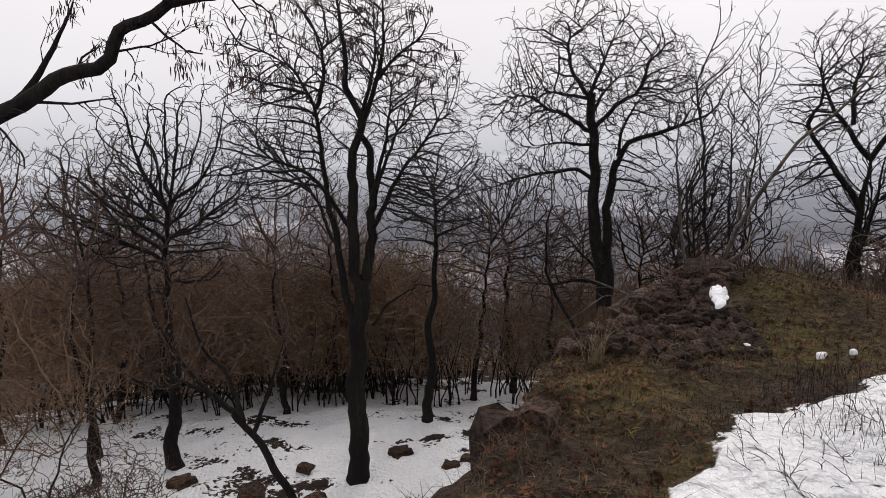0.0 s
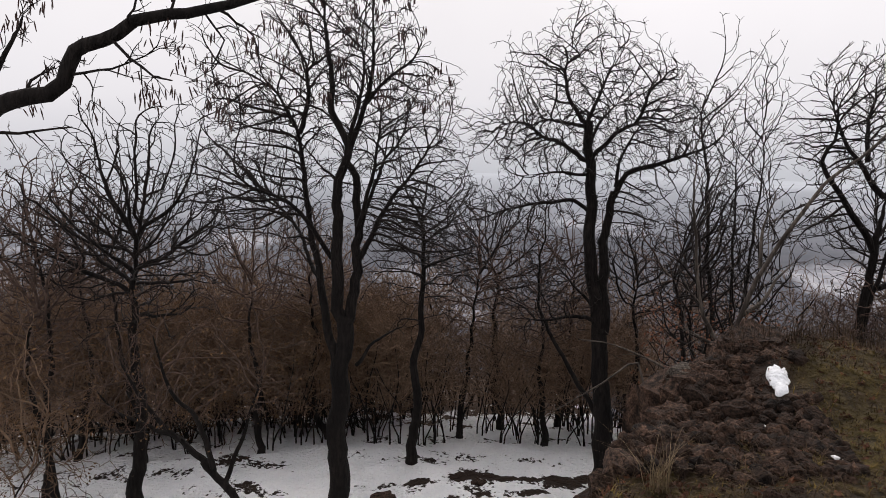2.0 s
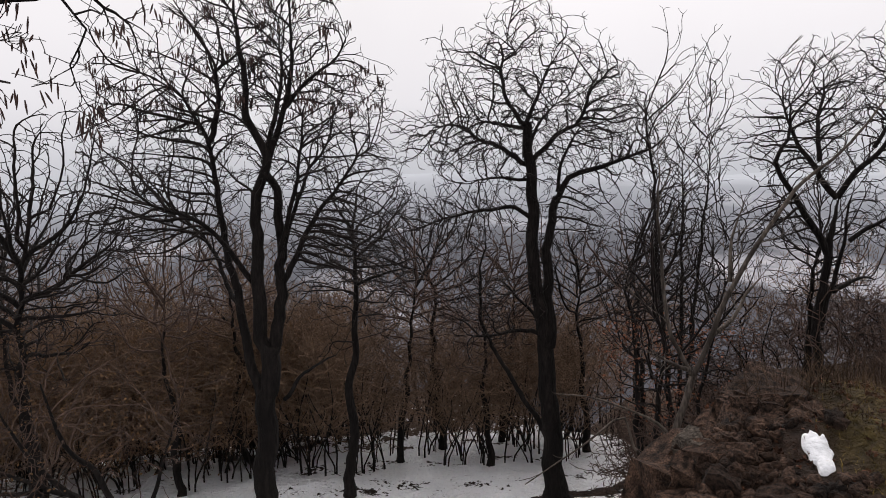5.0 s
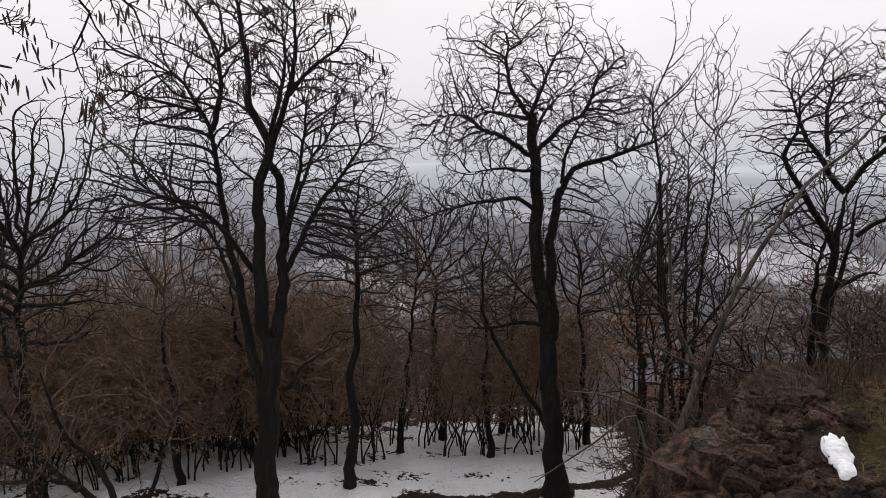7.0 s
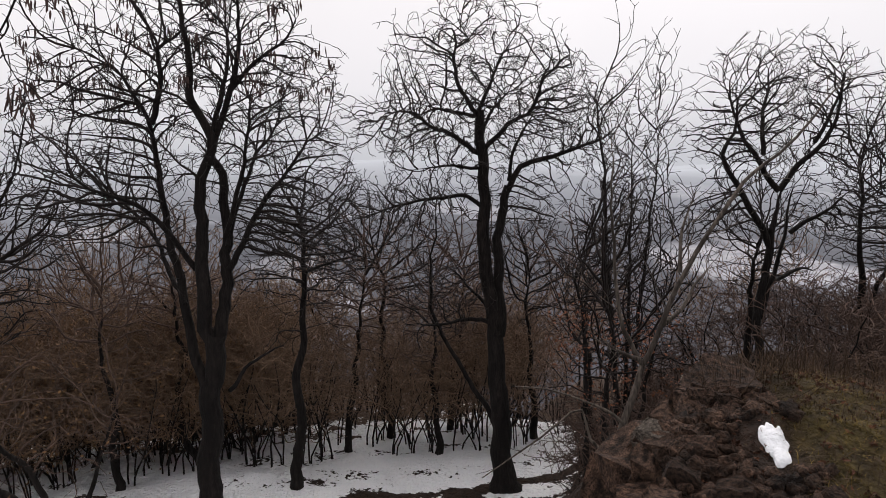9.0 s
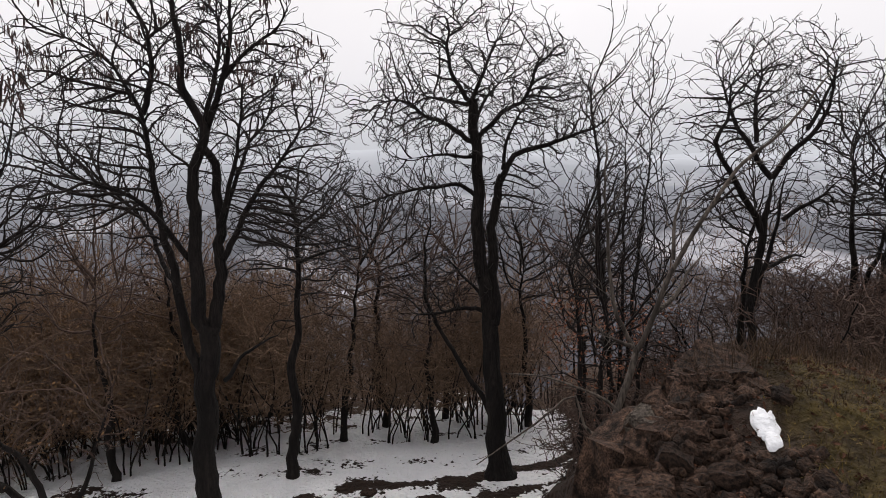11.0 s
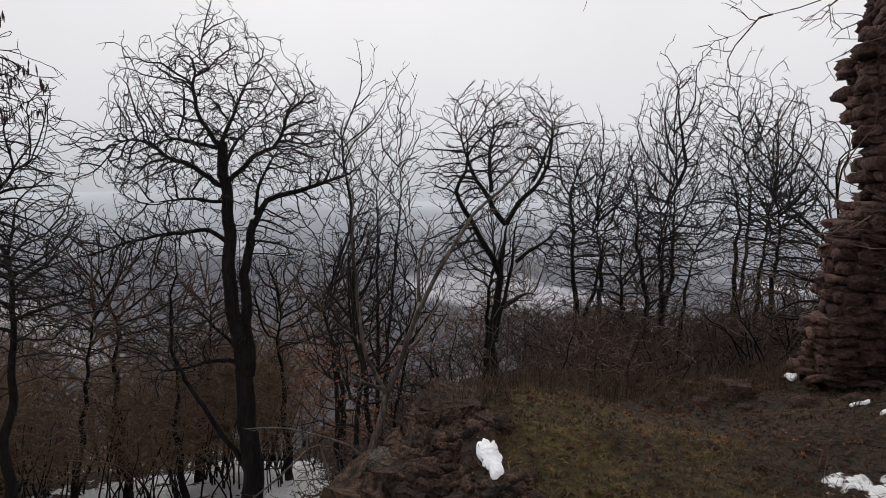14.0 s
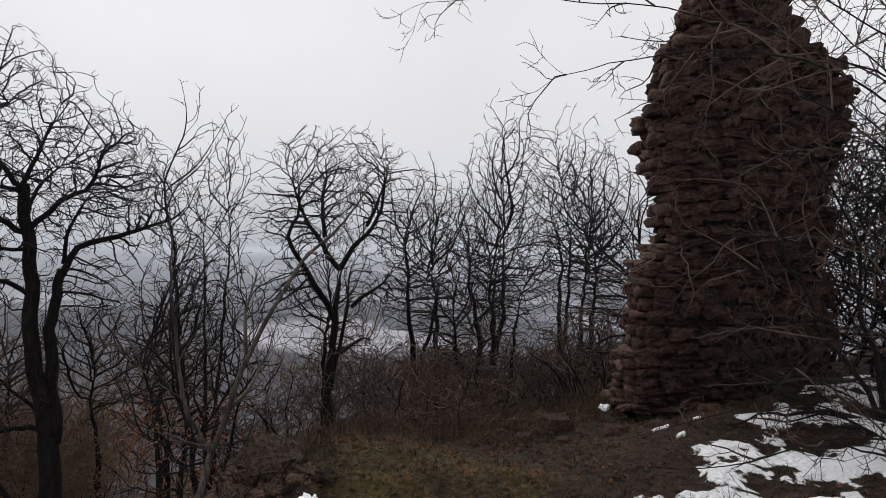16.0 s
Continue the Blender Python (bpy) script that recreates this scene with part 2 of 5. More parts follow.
def smooth_line(pts, step):
    """A smooth curve through the points at about the given step."""
    p = np.asarray(pts, float)
    d = np.linalg.norm(np.diff(p, axis=0), axis=1) + 1e-6
    v = np.diff(p, axis=0) / d[:, None]
    m = np.vstack([v[:1], (v[1:] * d[:-1, None] + v[:-1] * d[1:, None]) / (d[1:] + d[:-1])[:, None], v[-1:]])
    out = []
    for i in range(len(d)):
        k = max(1, int(round(d[i] / step)))
        for t in np.arange(k) / k:
            out.append((2 * t ** 3 - 3 * t * t + 1) * p[i] + (t ** 3 - 2 * t * t + t) * d[i] * m[i] + (3 * t * t - 2 * t ** 3) * p[i + 1] + (t ** 3 - t * t) * d[i] * m[i + 1])
    out.append(p[-1])
    return np.array(out)


class Habit:
    """How a kind of tree branches."""

    def __init__(self, wig=0.16, lift=0.06, angle=50, density=5.0, ratio=0.45, levels=3, thin=0.006, twig=0.30, droop=0.0, joints=3, reach=1.0):
        self.wig, self.lift, self.angle, self.density, self.ratio = wig, lift, angle, density, ratio
        self.levels, self.thin, self.twig, self.droop = levels, thin, twig, droop
        self.joints, self.reach = joints, reach


def shoot(rng, acc, p, d, L, r, level, h, tips=None):
    n = h.joints if level >= h.levels and h.levels > 1 else (7 if level < 2 else 5)
    pts, step = [p], L / (n - 1)
    for _ in range(n - 1):
        d = unit(d + rng.normal(0, h.wig, 3) + np.array([0, 0, h.lift]))
        p = p + d * step
        pts.append(p)
    pts = np.array(pts)
    acc.add(pts, np.linspace(r, max(r * 0.35, h.thin * 0.7), n), 5 if r > 0.03 else (4 if r > 0.014 else 3))
    if tips is not None:
        tips.append((pts[-1], d, level))
    if level < h.levels:
        sprout(rng, acc, pts, r, L, level + 1, h, tips)


def sprout(rng, acc, pts, r, L, level, h, tips=None, first=0.2, count=None):
    """Side shoots along a rod, and one that carries on from its tip."""
    k = count if count is not None else max(2, int(L * h.density * (1.0 + 0.65 * (level - 1)) + rng.random()))
    for i in range(k):
        f = first + (1 - first) * (i + rng.random()) / k
        j = min(len(pts) - 2, int(f * (len(pts) - 1)))
        q = f * (len(pts) - 1) - j
        p = pts[j] * (1 - q) + pts[j + 1] * q
        t = unit(pts[j + 1] - pts[j])
        side = unit(np.cross(t, rng.normal(0, 1, 3)))
        a = radians(h.angle * rng.uniform(0.65, 1.3))
        d = unit(t * math.cos(a) + side * math.sin(a) + np.array([0, 0, 0.15 - h.droop]))
        Lc = max(h.twig * rng.uniform(0.5, 1.1), L * h.ratio * (h.reach if level == 1 else 1.0) * rng.uniform(0.5, 1.15) * (1.15 - 0.5 * f))
        if level >= 3:
            Lc = min(Lc, h.twig * rng.uniform(0.5, 1.3))
        shoot(rng, acc, p, d, Lc, max(h.thin, r * (0.55 - 0.2 * f)), level, h, tips)


class Grown:
    """A branch system that grows from given wood towards scattered buds."""

    def __init__(self, rng, seeds, radii, buds, step, kill, jitter=0.3, up=0.05, keep=0.7, outward=0.25):
        pos = [np.asarray(p, float) for p in seeds]
        self.held, self.cap = len(seeds), np.asarray(radii, float)
        P = np.array(pos)
        run = np.vstack([P[1:] - P[:-1], P[-1:] - P[-2:-1]])
        size = np.linalg.norm(run, axis=1)
        jump = size > 0.6
        run[jump] = np.roll(run, 1, 0)[jump]
        ways = list(run / (np.linalg.norm(run, axis=1, keepdims=True) + 1e-9))
        heart = buds.mean(0) - np.array([0, 0, 0.5 * buds[:, 2].std()])
        kids = {}
        d2 = np.full(len(buds), 1e9)
        near = np.zeros(len(buds), int)
        alive = np.ones(len(buds), bool)
        fresh = np.arange(len(pos))
        for _ in range(90):
            D = ((buds[:, None] - P[None, fresh]) ** 2).sum(-1)
            j = D.argmin(1)
            v = D[np.arange(len(buds)), j]
            m = v < d2
            d2[m], near[m] = v[m], fresh[j[m]]
            alive &= d2 > kill * kill
            if not alive.any():
                break
            way = buds[alive] - P[near[alive]]
            way /= np.linalg.norm(way, axis=1, keepdims=True) + 1e-9
            at, inv = np.unique(near[alive], return_inverse=True)
            tot = np.zeros((len(at), 3))
            np.add.at(tot, inv, way)
            tot /= np.linalg.norm(tot, axis=1, keepdims=True) + 1e-9
            before = np.array(ways)[at]
            back = ((tot * before).sum(1) < -0.15) & (at >= self.held)
            out = P[at] - heart
            out /= np.linalg.norm(out, axis=1, keepdims=True) + 1e-9
            tot += keep * before + outward * out + rng.normal(0, jitter, tot.shape) + np.array([0, 0, up])
            tot /= np.linalg.norm(tot, axis=1, keepdims=True) + 1e-9
            grew = []
            for k, a in enumerate(at):
                if len(kids.get(a, ())) > 2 or back[k]:
                    alive &= near != a
                    continue
                q = P[a] + tot[k] * step * rng.uniform(0.75, 1.2)
                kids.setdefault(a, []).append(len(pos))
                grew.append(len(pos))
                pos.append(q)
                ways.append(tot[k])
            if not grew:
                break
            P = np.array(pos)
            fresh = np.array(grew)
        self.P, self.kids = P, kids

    def chains(self, thin, power=0.53):
        """Runs of wood from each fork to a tip, with their radii."""
        n = len(self.P)
        w = np.ones(n)
        for i in range(n - 1, self.held - 1, -1):
            if i in self.kids:
                w[i] = sum(w[k] for k in self.kids[i])
        out = []
        stack = [(k, p) for p in range(self.held) for k in self.kids.get(p, ())]
        while stack:
            i, p = stack.pop()
            lim = 0.8 * self.cap[p] if p < self.held else 1e9
            run, rad = [self.P[p]], []
            while True:
                run.append(self.P[i])
                rad.append(min(lim, thin * w[i] ** power))
                ks = self.kids.get(i)
                if not ks:
                    break
                b = max(ks, key=lambda k: w[k])
                stack += [(k, i) for k in ks if k != b]
                i = b
            out.append((np.array(run), np.array([rad[0]] + rad)))
        return out


def in_blobs(rng, blobs, count):
    """Points in a union of ellipsoids (centre x, y, z, then half axes), more of them towards the skin."""
    vol = np.array([b[3] * b[4] * b[5] for b in blobs]) ** 0.8
    out = []
    for b, k in zip(blobs, np.maximum(1, (vol / vol.sum() * count).astype(int))):
        d = rng.normal(0, 1, (k, 3))
        d /= np.linalg.norm(d, axis=1, keepdims=True)
        rag = 1 + 0.16 * np.sin(d[:, 0] * 7 + b[0] * 3 + d[:, 2] * 4) + 0.14 * np.sin(d[:, 2] * 11 + d[:, 1] * 5 + b[2])
        out.append(np.array(b[:3]) + d * (rng.random((k, 1)) ** 0.42) * rag[:, None] * np.array(b[3:]))
    return np.concatenate(out)


def foliate(rng, grown, thin, fork=0.2, forks=2):
    """The wood of a grown crown: limbs thick enough to stand alone, the rest as one, and the twig ends."""
    limbs, fine, ends = [], Sticks(), []
    for run, rad in grown.chains(thin):
        if rad[0] > 0.045 and len(run) > 5:
            limbs.append((run, rad))
        else:
            fine.add(run, rad, 6 if rad[0] > 0.03 else (4 if rad[0] > 1.7 * thin else 3))
        d = unit(run[-1] - run[-2])
        for _ in range(forks):
            e = unit(d + rng.normal(0, 0.55, 3))
            mid = run[-1] + e * fork * rng.uniform(0.35, 0.6)
            tip = mid + unit(e + rng.normal(0, 0.4, 3)) * fork * rng.uniform(0.3, 0.7)
            fine.add([run[-1], mid, tip], [thin * 0.95, thin * 0.85, thin * 0.6], 3)
            ends.append((tip, e, 3))
    return limbs, fine, ends


def tree(name, x, y, z, limbs, habit, label, seed, bark=None, twig=None, group="", category="tree", pods=0, leaves=None, leaf_mat=None, light=False, thin_by=1.0, trim=1.0, blobs=None, buds=900, step=0.2, kill=0.24, jitter=0.2, up=0.05, low=0.55, stub=0.28):
    """limbs: base radius, how far it leans away along y per metre, then points of (across, up). The first is the trunk."""
    rng = np.random.default_rng(seed)
    bark, twig = bark or M_BARK, twig or M_TWIG
    root = thing(name, x, y, z, label, category, group)
    crown, stem, tips = Sticks(), Sticks(), []
    seeds, girth = [], []
    for i, (r, lean, line) in enumerate(limbs):
        u0 = line[0][0]
        h0 = line[0][1]
        P = [(u, lean * abs(u - u0) * 0.7 + lean * 0.5 * abs(v - h0) * (1 if i > 1 else 0) + (0.0), v) for u, v in line]
        base = np.array(smooth_line(P, 0.16 if r < 0.12 else 0.22))
        wob = rng.normal(0, 1, base.shape)
        wob = (wob + np.roll(wob, 1, 0) + np.roll(wob, -1, 0)) * min(0.02, max(0.007, r * 0.16))
        wob[0] = 0
        base = base + wob
        if i > 1 and r < 0.11 and trim < 1:
            base = base[:max(4, int(len(base) * trim))]
        f = np.linspace(0, 1, len(base))
        if i == 0:
            rad = r * (1 - stub * f) + r * 0.75 * np.exp(-np.maximum(base[:, 2] - base[0, 2], 0) / 0.22)
        else:
            slim = thin_by if r < 0.15 else 1.0
            rad = r * (1 - 0.42 * f) if r > 0.12 and len(line) <= 5 and trim < 1 else r * slim * (1 - f) ** 0.8 * 0.9 + min(r * slim * 0.35, 0.012)
        s = Sticks()
        s.add(base, rad, 12 if i == 0 else (9 if r > 0.1 else 7))
        if light:
            (stem if i < 2 or blobs else crown).add(base[::2] if len(base) % 2 else np.vstack([base[::2], base[-1:]]), rad[::2] if len(base) % 2 else np.r_[rad[::2], rad[-1]], 5)
        else:
            part("trunk" if i == 0 else "limb", s.mesh(name + "_limb", bark), root)
        L = float(np.sum(np.linalg.norm(np.diff(base, axis=0), axis=1)))
        if blobs:
            k0 = int(len(base) * (low if i == 0 else 0.15))
            seeds.append(base[k0:])
            girth.append(rad[k0:])
        elif i > 0:
            thick = r > 0.12
            reach = 2.6 if thick else float(np.clip(L, 1.6, 3.0))
            sprout(rng, crown, base, max(0.02, min(r, 0.09) * 0.5), reach, 1, habit, tips, 0.5 if thick else 0.12, max(4, int(habit.density * L * (0.4 if thick else 0.9))))
            for _ in range(2):
                shoot(rng, crown, base[-1], unit(base[-1] - base[-3] + rng.normal(0, 0.1, 3)), min(L * 0.2, 0.45), max(habit.thin, r * 0.25), 1, habit, tips)
    if blobs:
        seeds, girth = np.concatenate(seeds), np.concatenate(girth)
        g = Grown(rng, seeds, girth, in_blobs(rng, blobs, buds), step, kill, jitter, up)
        heavy, crown, tips = foliate(rng, g, habit.thin, fork=habit.twig)
        for run, rad in heavy:
            s = stem if light else Sticks()
            s.add(run, rad, 6)
            if not light:
                part("limb", s.mesh(name + "_limb", bark), root)
    if light:
        part("trunk", stem.mesh(name + "_trunk", bark), root)
    part("crown", crown.mesh(name + "_crown", twig), root)
    if pods:
        s = Sticks()
        top = [t for t in tips if t[0][2] > pods[0]]
        for _ in range(pods[1]):
            p, d, lv = top[int(rng.integers(len(top)))]
            for _ in range(int(rng.integers(4, 10))):
                a = p + rng.normal(0, 0.06, 3)
                b = a + np.array([rng.normal(0, 0.02), rng.normal(0, 0.02), -rng.uniform(0.09, 0.20) * pods[2]])
                s.add([a, (a * 0.6 + b * 0.4), b], [0.004, 0.0135 * pods[2], 0.004], 4)
        tagged(part("pod_cluster", s.mesh("pod_cluster", M_POD), root, "hanging bunches of dry brown seed pods"), kind="stuff")
    if leaves:
        pick = [t for t in tips if t[2] >= 2 and leaves[1] < t[0][2] < leaves[2]]
        part("leaves", leaf_mesh(rng, [t[0] for t in pick], leaves[0], leaf_mat), root, "withered leaves still on the twigs")
    return root


def leaf_mesh(rng, spots, count, material, size=0.035, spread=0.12):
    spots = np.array(spots)
    c = spots[rng.integers(len(spots), size=count)] + rng.normal(0, spread, (count, 3)) * np.array([1, 1, 0.6])
    a = rng.normal(0, 1, (count, 3))
    a /= np.linalg.norm(a, axis=1, keepdims=True)
    b = np.cross(a, rng.normal(0, 1, (count, 3)))
    b /= np.linalg.norm(b, axis=1, keepdims=True)
    n = np.cross(a, b)
    s = size * rng.uniform(0.6, 1.3, (count, 1))
    V = np.stack([c - a * s, c + b * s * 0.5 + n * s * 0.25, c + a * s, c - b * s * 0.5 + n * s * 0.25], 1).reshape(-1, 3)
    k = np.arange(count)[:, None] * 4
    F = np.concatenate([np.hstack([k, k + 1, k + 2]), np.hstack([k, k + 2, k + 3])])
    return mesh_np("leaves", V, F, material, False)


# ---------------------------------------------------------------- the lie of the land
def sstep(a, b, v):
    t = np.clip((v - a) / (b - a), 0, 1)
    return t * t * (3 - 2 * t)


BROW = [(-1.3, -40), (-1.0, 2.0), (-0.35, 2.55), (0.05, 2.85), (0.48, 3.9), (1.15, 5.25), (1.8, 6.1), (2.25, 6.65), (2.9, 7.15), (4.2, 7.55), (5.6, 7.25), (6.6, 7.1), (7.8, 7.0), (9.6, 6.3), (12, 5.6), (40, 2), (40, -40)]


def brow_distance(x, y):
    """Metres outside the flat top of the mound (inside: minus)."""
    p = np.array(BROW, float)
    q = np.roll(p, -1, 0)
    best = np.full(x.shape, 1e9)
    inside = np.zeros(x.shape, bool)
    for (ax, ay), (bx, by) in zip(p, q):
        dx, dy = bx - ax, by - ay
        t = np.clip(((x - ax) * dx + (y - ay) * dy) / (dx * dx + dy * dy), 0, 1)
        best = np.minimum(best, np.hypot(x - ax - t * dx, y - ay - t * dy))
        cross = ((ay > y) != (by > y)) & (x < (bx - ax) * (y - ay) / (by - ay + 1e-12) + ax)
        inside ^= cross
    return np.where(inside, -best, best)


def waves(x, y, scale, seed):
    """A cheap smooth noise of about -1..1 from sums of sines."""
    r = np.random.default_rng(seed)
    out = np.zeros_like(x)
    for i in range(7):
        a, f, ph = r.uniform(0, 6.283), scale * 1.55 ** (i * 0.8), r.uniform(0, 6.283)
        out += np.sin((x * math.cos(a) + y * math.sin(a)) * f + ph + 0.7 * np.sin((y * math.cos(a) - x * math.sin(a)) * f * 0.7)) / 1.35 ** i
    return out / 2.6


def slope_part(q):
    """Share of the drop reached at a share q of the slope's run."""
    q = np.clip(q, 0, 1)
    return 0.75 * q + 0.25 * q * q * (3 - 2 * q)


def land(x, y):
    x, y = np.asarray(x, float), np.asarray(y, float)
    s = brow_distance(x, y)
    low = -6.35 + 3.4 * sstep(4.8, 11.5, x - 0.12 * (y - 14)) - 0.12 * np.maximum(-x - 6, 0) - 0.13 * np.maximum(y - 20.3, 0) - 0.25 * np.maximum(y - 33, 0) - 0.26 * np.maximum(y - 16.5, 0) * sstep(5.5, 10, x) - 0.22 * np.maximum(x - 17, 0) - 0.5 * np.maximum(y - 60, 0) - 0.02 * np.maximum(x - 14, 0) * np.clip(y - 9, 0, 40) * 0.15
    low = np.maximum(low, -125 + 5 * np.sin(x * 0.004) * np.sin(y * 0.003))
    # far ridges across the valley
    far = np.hypot(x, y)
    low = low + sstep(700, 2600, far) * (104 + 14 * np.sin(x * 0.0021 + 1.0) + 12 * np.sin(x * 0.006 + y * 0.002))
    low = low + 38 * np.exp(-((far - 1000) / 170) ** 2) * (0.6 + 0.4 * np.sin(x * 0.005 + 0.6))
    top = 0.14 - 0.22 * (1 - sstep(-0.4, 2.6, x)) * (1 - sstep(3, 8, y)) + 0.06 * sstep(2, 6, x)
    top = top - 0.16 * (1 - sstep(5.2, 6.5, y + 0.3 * (x - 2.5))) * sstep(0.6, 2.0, x) + 0.06 * sstep(5.75, 6.35, y + 0.3 * (x - 2.5)) * (1 - sstep(3.2, 5.0, x))
    top = top - 0.10 * sstep(4.6, 6.2, y) - 0.30 * sstep(3.2, 5.2, x) * sstep(4.6, 6.6, y)
    top = top + 0.09 * np.exp(-((x - 2.65) / 1.0) ** 2 - ((y - 6.3) / 0.9) ** 2)
    crag = 0.55 * sstep(0.0, 0.35, s) * (1 - sstep(2.4, 3.4, x)) * sstep(2.0, 4.0, y)
    wide = np.where(x > 3, 8.0, 7.0)
    z = top - crag * (1 - sstep(2, 7, s)) + (low - top) * slope_part(s / wide)
    z = np.where(s > wide, low, z)
    z = z + 0.05 * waves(x, y, 1.3, 1) * sstep(400, 60, far) + 0.055 * waves(x, y, 3.6, 2) * sstep(40, 14, far) + (0.018 + 0.04 * sstep(-1.3, -0.2, s) * (1 - sstep(3.0, 4.5, x))) * waves(x, y, 9.0, 3) * sstep(30, 12, far) + 0.25 * waves(x, y, 0.35, 5) * sstep(1, 6, s)
    return z


def zat(x, y):
    return float(land(np.array([x]), np.array([y]))[0])


def lines(bands, out_lo, out_hi, grow=1.13):
    """Grid lines: bands of (from, to, step), then ever wider steps out to the ends."""
    a = []
    for lo, hi, st in bands:
        a += list(np.arange(lo, hi - 1e-6, st))
    st = bands[-1][2]
    while a[-1] < out_hi:
        a.append(a[-1] + st)
        st *= grow
    b, v, st = [], a[0], bands[0][2]
    while v > out_lo:
        st *= grow
        v -= st
        b.append(v)
    return np.array(b[::-1] + a)


def snow_cover(x, y):
    """How snowy the ground is: 0 bare to 1 white."""
    s = brow_distance(x, y)
    hill = 0.74 + 0.35 * waves(x, y, 0.9, 11) * sstep(30, 12, y) + 0.30 * waves(x, y, 3.1, 12)
    lane = y - 18.3 - 0.12 * x + 0.25 * waves(x, y, 0.9, 13)
    track = 0.75 * (np.exp(-(lane / 0.21) ** 2) + 0.5 * np.exp(-((lane + 1.1) / 0.15) ** 2)) * sstep(-2.5, 1, x) * (0.85 + 0.8 * waves(x, y, 3.6, 18))
    hill = hill - track - 0.5 * sstep(0.0, 4.0, y - 22.6 - 0.3 * np.maximum(x, 0))
    steep = sstep(5.0, 3.4, s)
    behind = sstep(5.0, 6.8, x - 0.3 * np.maximum(y - 15, 0)) * sstep(60.0, 45.0, y)
    hill = hill * (1 - steep) * (1 - behind * 0.95)
    # drift on the flat top
    edge = np.interp(x, (-1.0, 0.0, 0.5, 0.9, 1.3, 1.6, 2.2, 2.85, 3.6, 4.5, 5.1, 6.4, 9.0, 14.0), (-3.5, -0.6, 1.3, 2.6, 3.2, 3.65, 3.78, 4.22, 4.4, 4.82, 5.0, 5.1, 5.15, 4.0)) - y
    drift = 0.5 + 2.2 * (edge + 0.14 * waves(x, y, 2.6, 14))
    drift = np.clip(drift, 0, 1) * (0.85 + 0.35 * waves(x, y, 6.0, 15))
    bare = 0.6 * sstep(3.0, 4.6, x) * (0.5 + 0.9 * waves(x, y, 5.0, 16))
    drift = (drift - np.clip(bare, 0, 1)) * sstep(-0.1, -0.6, s + 0.15 * waves(x, y, 1.7, 17))
    return np.clip(np.where(s > 0, hill, drift), 0, 1)


def moss(x, y):
    """Share of moss on the top: in patches, thickest just beyond the snow patch."""
    spot = 0.85 * np.exp(-((x - 3.05) / 0.6) ** 2 - ((y - 6.05) / 0.75) ** 2) + 0.9 * np.exp(-((x - 1.1) / 0.6) ** 2 - ((y - 4.1) / 0.8) ** 2)
    return np.clip(np.maximum(0.42 + 0.75 * waves(x, y, 1.6, 21), spot), 0, 1)


def build_ground():
    xs = lines(((-13, -1.6, 0.2), (-1.6, 9.5, 0.08), (9.5, 13, 0.2)), -3200, 3200)
    ys = lines(((1.2, 9.2, 0.08), (9.2, 14, 0.2), (14, 25, 0.11)), -300, 3400)
    X, Y = np.meshgrid(xs, ys)
    Z = land(X, Y)
    Z = Z + 0.035 * sstep(0.42, 0.62, snow_cover(X, Y)) * (brow_distance(X, Y) < 0)
    n, m = X.shape
    idx = np.arange(n * m).reshape(n, m)
    F = np.stack([idx[:-1, :-1], idx[:-1, 1:], idx[1:, 1:], idx[1:, :-1]], -1).reshape(-1, 4)
    me = mesh_np("ground", np.stack([X, Y, Z], -1).reshape(-1, 3), F, M_GROUND)
    # beyond 110 m the sheet takes the material with painted, glowing haze
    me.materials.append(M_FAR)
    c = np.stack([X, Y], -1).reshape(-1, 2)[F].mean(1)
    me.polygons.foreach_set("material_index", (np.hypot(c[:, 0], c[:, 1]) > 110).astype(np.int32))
    at = me.color_attributes.new("cover", "FLOAT_COLOR", "POINT")
    B = brow_distance(X, Y)
    earthy = sstep(-1.3, -0.7, B) * sstep(4.9, 5.7, Y) * (1 - sstep(2.42, 2.72, X - 0.3 * (Y - 6)))
    mossy = sstep(0.3, -0.2, B) * (1 - earthy) * (1 - 0.95 * sstep(3.5, 4.8, X)) * (1 - sstep(8.5, 10, X)) * moss(X, Y)
    col = np.stack([snow_cover(X, Y), mossy, sstep(3.0, 7.0, B) * sstep(21.0, 25.0, Y), 0 * X + 1], -1).reshape(-1, 4)
    at.data.foreach_set("color", col.astype(np.float32).ravel())
    tagged(new("ground", me), "snowy wooded hillside below a mossy mound, misty valley beyond", "ground", "", "structure")


build_ground()

# ---------------------------------------------------------------- the large trees
ASH = Habit(thin=0.0070, twig=0.24)
OAK = Habit(thin=0.0076, twig=0.20)
PLAIN_OAK = Habit(thin=0.0088, twig=0.22)
SLIM = Habit(thin=0.0076, twig=0.24)

